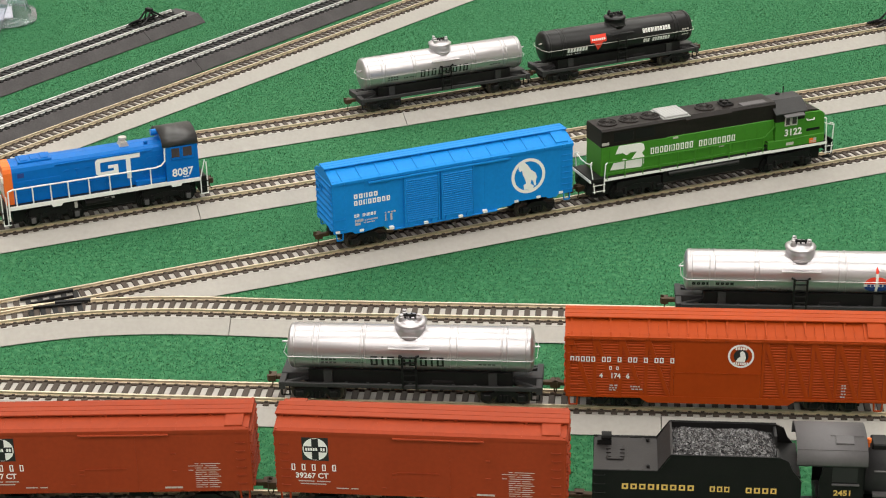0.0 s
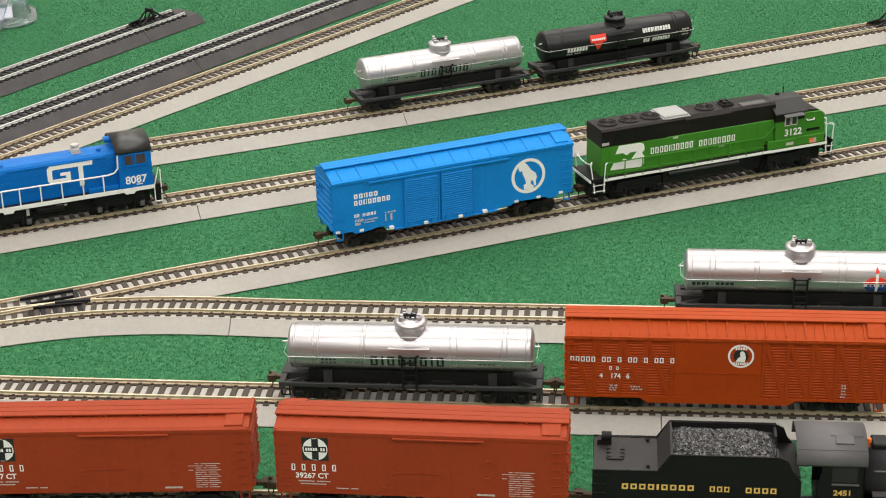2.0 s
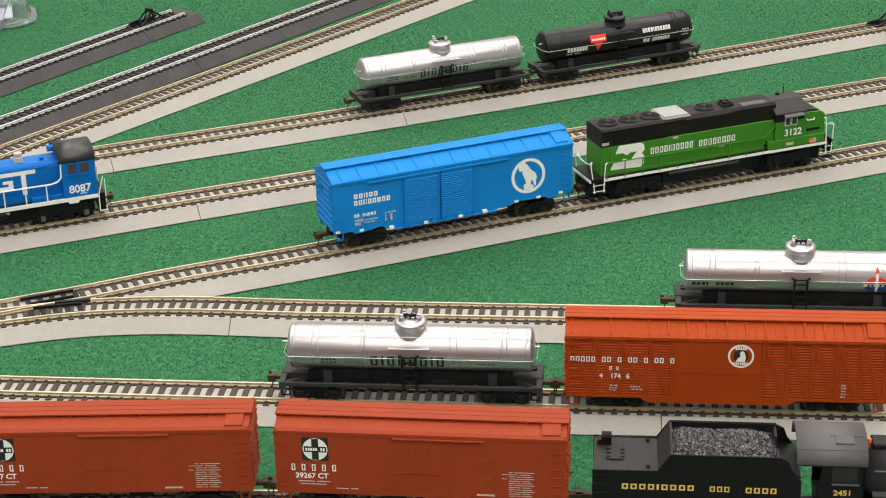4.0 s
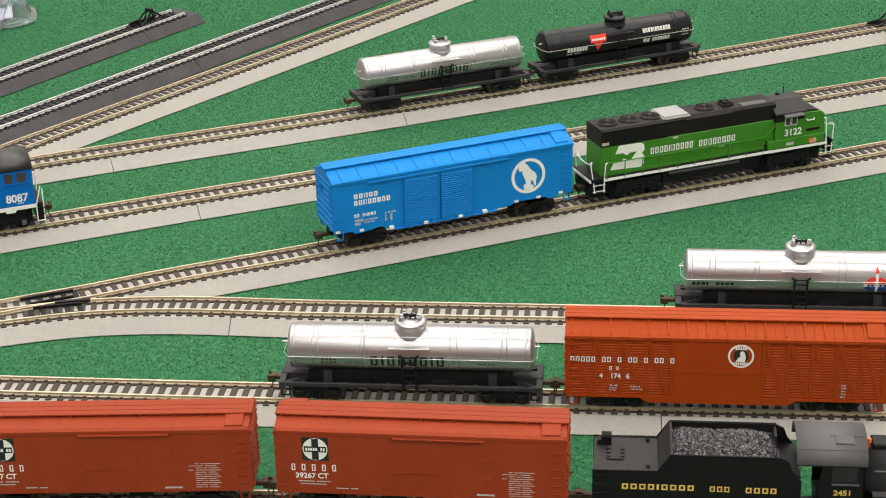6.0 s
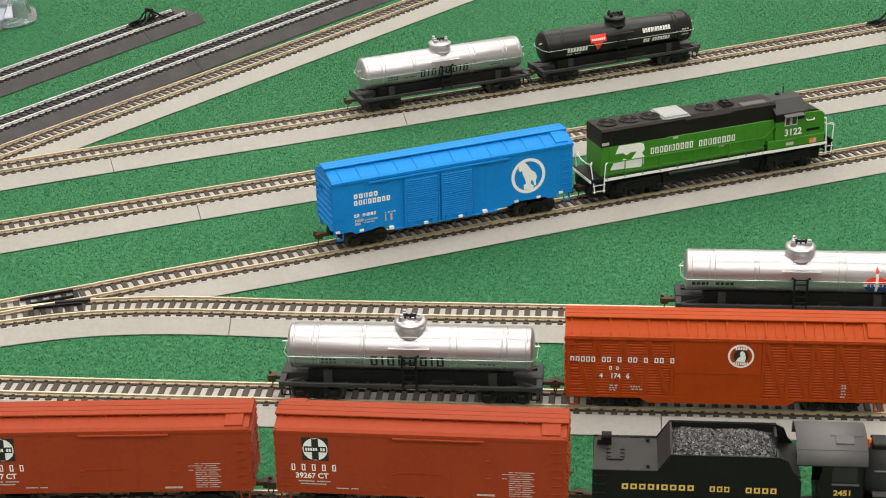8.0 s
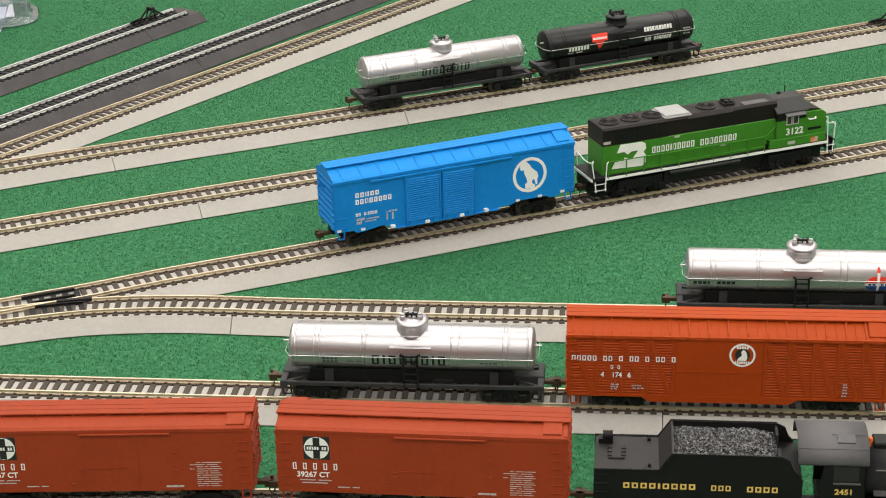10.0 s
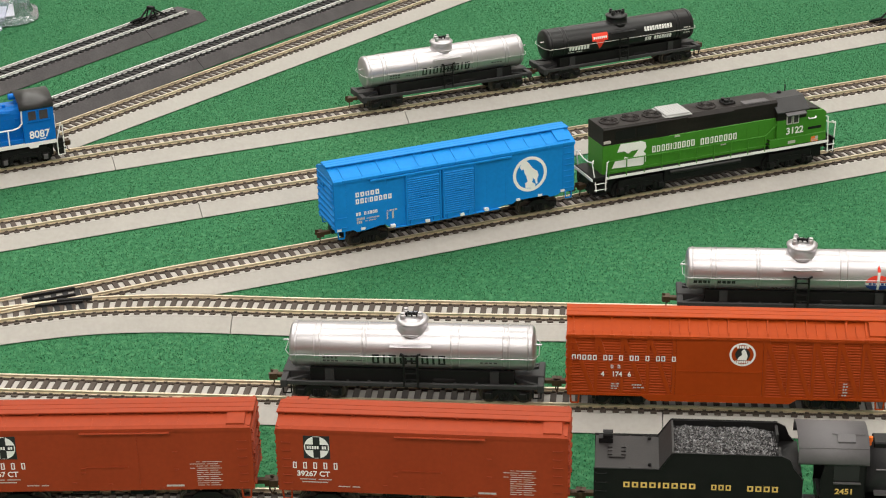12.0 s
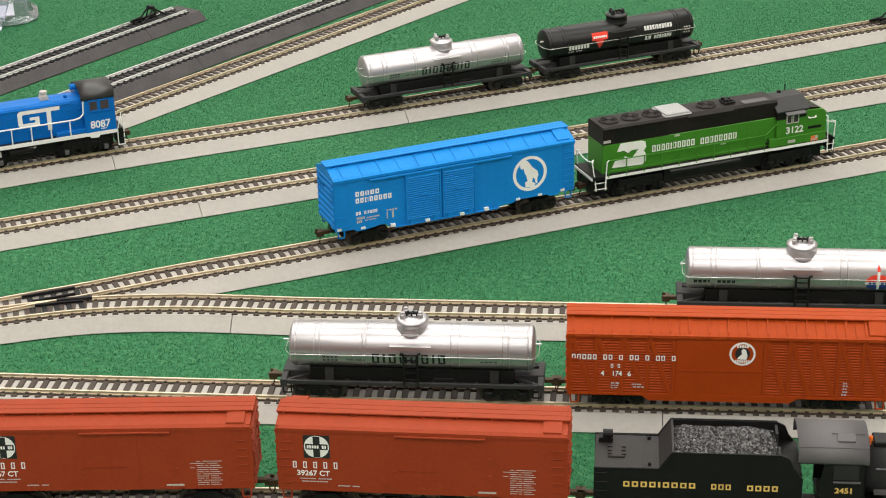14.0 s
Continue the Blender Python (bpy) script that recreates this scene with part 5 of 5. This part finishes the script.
def steam_engine(m):
    """Cab and the near stretch of the boiler of a steam engine; its origin is under the back of the cab roof."""
    root = thing("steam_locomotive", m, "black model steam locomotive with grey cab roof and gold number", "locomotive")
    W = 15.6
    roof = part("cab_roof", prism(bmesh.new(), arch(W + 1.2, 39.8, 50.4, 1.0), -3.2, 30.4), GREY, root, "curved grey cab roof", smooth=True)
    part("roof_seam", bar(bmesh.new(), (-3.2, -13.8, 46.7), (30.4, -13.8, 46.7), 0.22, 6), GREY, roof)
    part("roof_hatch", prism(bmesh.new(), [(-11.2, 48.0), (-6.6, 49.6), (-6.6, 50.6), (-11.2, 49.0)], 15.5, 24.0), GREY, roof, "sliding roof hatch")
    part("hatch_rail", bar(bmesh.new(), (13, -6.2, 50.3), (29, -6.2, 50.3), 0.25, 6), GREY, roof)
    side = part("cab_side", prism(bmesh.new(), [(8, 12), (8, 30), (10, 41), (29.5, 41), (29.5, 12)], -W, -W + 1, "y"), BLACK, root)
    part("cab_window", box(bmesh.new(), 14, 26, -W - 0.1, -W, 30, 38.5), DARKPRINT, side)
    part("arm_rest", box(bmesh.new(), 14, 27, -W - 1.2, -W, 28.6, 29.2), GREY, side)
    part("far_cab_side", box(bmesh.new(), 8, 29.5, W - 1, W, 12, 41), BLACK, root)
    part("cab_front", prism(bmesh.new(), [(-W, 12), (-W, 40.5), (-8, 47.5), (8, 47.5), (W, 40.5), (W, 12)], 28.5, 29.5), BLACK, root)
    digits("2451", 15.0, 22.6, 2.9, -W, GOLD, root, "number", 1.1)
    b = bmesh.new()
    lathe(b, [(29, 13.4), (60, 13.2), (60.4, 13.6), (62, 13.6), (62.4, 13.0), (110, 12.6), (112, 11.5), (113, 6)], (0, 0, 30), 36)
    part("boiler", b, FRAME, root, "dark grey boiler", smooth=True)
    part("steam_dome", lathe(bmesh.new(), [(40, 6), (45, 5.6), (47, 4.4), (48, 2)], (72, 0, 0), 20, "z"), BLACK, root, smooth=True)
    part("turret", box(bmesh.new(), 33.5, 41, -5, 5, 42, 45.4, 0.6), BLACK, root)
    part("whistle", lathe(bmesh.new(), [(42, 0.6), (45.0, 0.6), (45.3, 1.1), (47.4, 1.1), (47.8, 0.5)], (32.0, -3.0, 0), 12, "z"), ORANGE, root, "small orange-brass whistle")
    rl = bmesh.new()
    rod(rl, [(34, -13.8, 35.5), (110, -13.6, 35.5)], 0.5)
    part("boiler_handrail", rl, GREY, root)
    b = bmesh.new()
    box(b, 34, 112, -14.6, -9, 21.6, 22.8)
    box(b, 34, 112, 9, 14.6, 21.6, 22.8)
    part("running_plate", b, GREY, root)
    box_ = bmesh.new()
    box(box_, 8, 112, -9, 9, 8.6, 16)
    box(box_, 8, 32, -W, W, 10.6, 12.6)
    part("engine_frame", box_, BLACK, root)
    for x in (46, 70, 94):
        w = wheelset(root, x, 9.2, BLACK)
    return root


# ---- things along the tracks ----
def on(path, x, u=0.0):
    """On the rails of a path: u mm along from where the line passes x."""
    return path.spot(path.near_x(x) + u / 1000, RAIL_TOP)


blue_boxcar(on(TRACK_C, -0.0978, 108.7))
green_engine(on(TRACK_C, -0.0978, 307.5))
silver_label = "silver model tank car on black frame with black lettering"
tank_car(on(TRACK_E, -0.2541, 236.4), silver_label, SILVER, "black letters", "silver tank cars")
tank_car(on(TRACK_B, -0.1263, 137.0), silver_label, SILVER, "black letters", "silver tank cars")
tank_car(on(TRACK_B, -0.1263, 294.6), "glossy black model tank car with white lettering and red emblem", BLACK_GLOSS, "pale letters")
tank_car(on(TRACK_D, -0.0886, 303.6), "silver model tank car with red, white and blue oval emblem", SILVER, "oval")
braced_boxcar(Matrix.Translation((0, 0, -0.002)) @ on(TRACK_E, -0.2541, 409.4))
oxide_boxcar(on(TRACK_F, -0.0838, 72.0))
oxide_boxcar(on(TRACK_F, -0.0838, -85.8))
steam_tender(on(TRACK_F, -0.0838, 208.5))
steam_engine(on(TRACK_F, -0.0838, 257.5))
switcher, switcher_trucks = blue_engine(on(TRACK_A, -0.1837, -58.0))


def bumper(m, label):
    root = thing("bumper_stop", m, label, "buffer stop", "bumper stops")
    for s in (-1, 1):
        b = bmesh.new()
        rod(b, [(-19, s * 7.0, 0.6), (-9, s * 4.6, 2.4), (-1, s * 3.2, 9.5)], 0.95, 6)
        rod(b, [(13, s * 7.0, 0.6), (0, s * 3.2, 9.5)], 0.95, 6)
        rod(b, [(0, s * 7.0, 0.4), (0, s * 3.4, 8.5)], 0.7, 6)
        part("brace", b, BLACK, root)
        part("base_strip", box(bmesh.new(), -20, 15, s * 7 - 1.2, s * 7 + 1.2, -0.6, 0.7), BLACK, root)
    part("head_block", box(bmesh.new(), -2.2, 2.2, -3.8, 3.8, 8.4, 11.8, 0.6), BLACK, root, "black head block")
    return root


bumper(on(TRACK_I, -0.2660), "black plastic bumper stop at a track end")
bumper(on(TRACK_B, 0.4060), "black plastic bumper stop at the siding's end")


# turnout: dark guard rails, frog and switch plates between the two diverging tracks
def turnout():
    root = tagged(new("turnout_fittings"), "dark plastic frog and guard rails of a turnout", "turnout")
    for path, x0, x1, o, w, name in ((TRACK_C, -0.266, -0.2345, 6.6, 0.6, "guard_rail"), (TRACK_D, -0.256, -0.2275, 6.4, 0.7, "guard_rail"),
                                     (TRACK_D, -0.254, -0.226, -6.6, 0.6, "guard_rail")):
        s0, s1 = path.near_x(x0), path.near_x(x1)
        part(name, sweep(bmesh.new(), path, s0, s1, [(o - w, 9.0), (o - w, 10.8), (o + w, 10.8), (o + w, 9.0)]), BLACK, root)
    s0, s1 = TRACK_D.near_x(-0.243), TRACK_D.near_x(-0.222)
    part("frog", sweep(bmesh.new(), TRACK_D, s0, s1, [(7.4, 9.0), (8.0, 11.55), (10.6, 11.55), (11.2, 9.0)]), BLACK, root, "dark frog casting")
    s0, s1 = TRACK_C.near_x(-0.262), TRACK_C.near_x(-0.236)
    part("wing_rail", sweep(bmesh.new(), TRACK_C, s0, s1, [(-4.2, 9.0), (-4.0, 11.3), (-2.6, 11.3), (-2.4, 9.0)]), BLACK, root)
    for x in (-0.262, -0.255, -0.248, -0.241, -0.234):
        q, a = TRACK_C.at(TRACK_C.near_x(x))
        b = box(bmesh.new(), -1.7, 1.7, -24, 13.6, 8.2, 9.45, 0.2)
        t = part("long_tie", b, TIE_DARK, root)
        t.matrix_basis = pose(q.x, q.y, 0, 0, 0, math.degrees(a) - 4)
    for x in (-0.276, -0.2690, -0.283, -0.290, -0.297):
        q, a = TRACK_C.at(TRACK_C.near_x(x))
        b = box(bmesh.new(), -1.9, 1.9, -6, 15, 8.2, 9.2, 0.2)
        t = part("long_tie", b, TIE, root)
        t.matrix_basis = pose(q.x, q.y, 0, 0, 0, math.degrees(a) - 6)
    return root


turnout()


def packaging():
    root = thing("plastic_packaging", pose(-0.418, 1.700, 0.001, 0, 0, 14), "clear crumpled plastic blister packaging lying on the carpet", "packaging")
    b = bmesh.new()
    n, pts = 28, []
    for i in range(n):
        a = 2 * math.pi * i / n
        pts.append((30 * math.copysign(abs(math.cos(a)) ** 0.6, math.cos(a)), 34 * math.copysign(abs(math.sin(a)) ** 0.6, math.sin(a))))
    rings = []
    for k, (f, z) in enumerate(((1.16, 0.3), (1.14, 1.2), (1.0, 1.4), (0.94, 8), (0.86, 22), (0.8, 25), (0.5, 26))):
        rings.append([b.verts.new((x * f + noise.noise(Vector((x * 0.1, y * 0.1, k))) * 2.6, y * f + noise.noise(Vector((y * 0.12, x * 0.12, k + 9))) * 2.2, z)) for x, y in pts])
    for p, q in zip(rings, rings[1:]):
        for i in range(n):
            b.faces.new((p[i], p[(i + 1) % n], q[(i + 1) % n], q[i]))
    b.faces.new(rings[-1])
    tray = part("tray", b, CLEAR, root, "clear moulded tray", smooth=True)
    so = tray.modifiers.new("thickness", "SOLIDIFY")
    so.thickness = 0.0006
    b = bmesh.new()
    prism(b, [(-14, 0), (-2, 0), (8, 26), (-8, 30)], -52, -38, "y")
    part("flap", b, CLEAR, root, "folded clear flap")
    part("paper_insert", box(bmesh.new(), -30, 12, -14, 24, 2.0, 2.8), WHITE, root, "white card insert")
    return root


packaging()


# ---- the switcher's run: out along one track, round the far points, back along the next ----
def motions():
    out = [(0.0, -0.1837), (0.5, -0.1903), (1.0, -0.1977), (1.5, -0.2061), (2.0, -0.2147), (2.5, -0.2232), (3.0, -0.2322), (3.5, -0.2416), (4.0, -0.2512), (4.5, -0.2610),
           (5.0, -0.2710), (5.5, -0.2812), (6.0, -0.2914), (6.5, -0.3014), (7.0, -0.3115), (7.5, -0.3216), (8.0, -0.3330), (8.2, -0.3420), (8.4, -0.3800), (8.6, -0.4600), (8.8, -0.5700), (9.0, -0.6700)]
    back = [(9.4, -0.6700), (9.6, -0.5700), (9.8, -0.4600), (10.0, -0.3850), (10.15, -0.3480), (10.3, -0.3357), (10.5, -0.3314), (11.0, -0.3211), (11.5, -0.3109), (12.0, -0.3007), (12.5, -0.2900), (13.0, -0.2796), (13.5, -0.2691), (14.0, -0.2581)]
    rows = [(t, on(TRACK_A, x, -58.0)) for t, x in out] + [(t, on(TRACK_B, x, -58.0)) for t, x in back]
    walk(switcher, rows)
    # wheels roll with the way made
    clock, turn, dots = [i / 10 for i in range(141)], 0.0, dict(out + back)
    ts, xs = sorted(dots), [dots[t] for t in sorted(dots)]
    angles = []
    for a, b in zip(clock, clock[1:] + [14.0]):
        angles.append(turn)
        step = (np.interp(b, ts, xs) - np.interp(a, ts, xs)) / math.cos(radians(21)) / 0.0056
        turn += max(-0.7, min(0.7, float(step)))
    for tr in switcher_trucks:
        for wheel in tr.children:
            if wheel.name.startswith("wheelset"):
                at = wheel.location.copy()
                walk(wheel, [(t, pose(at.x, at.y, at.z, 0, math.degrees(a), 0)) for t, a in zip(clock[::2], angles[::2])])


motions()
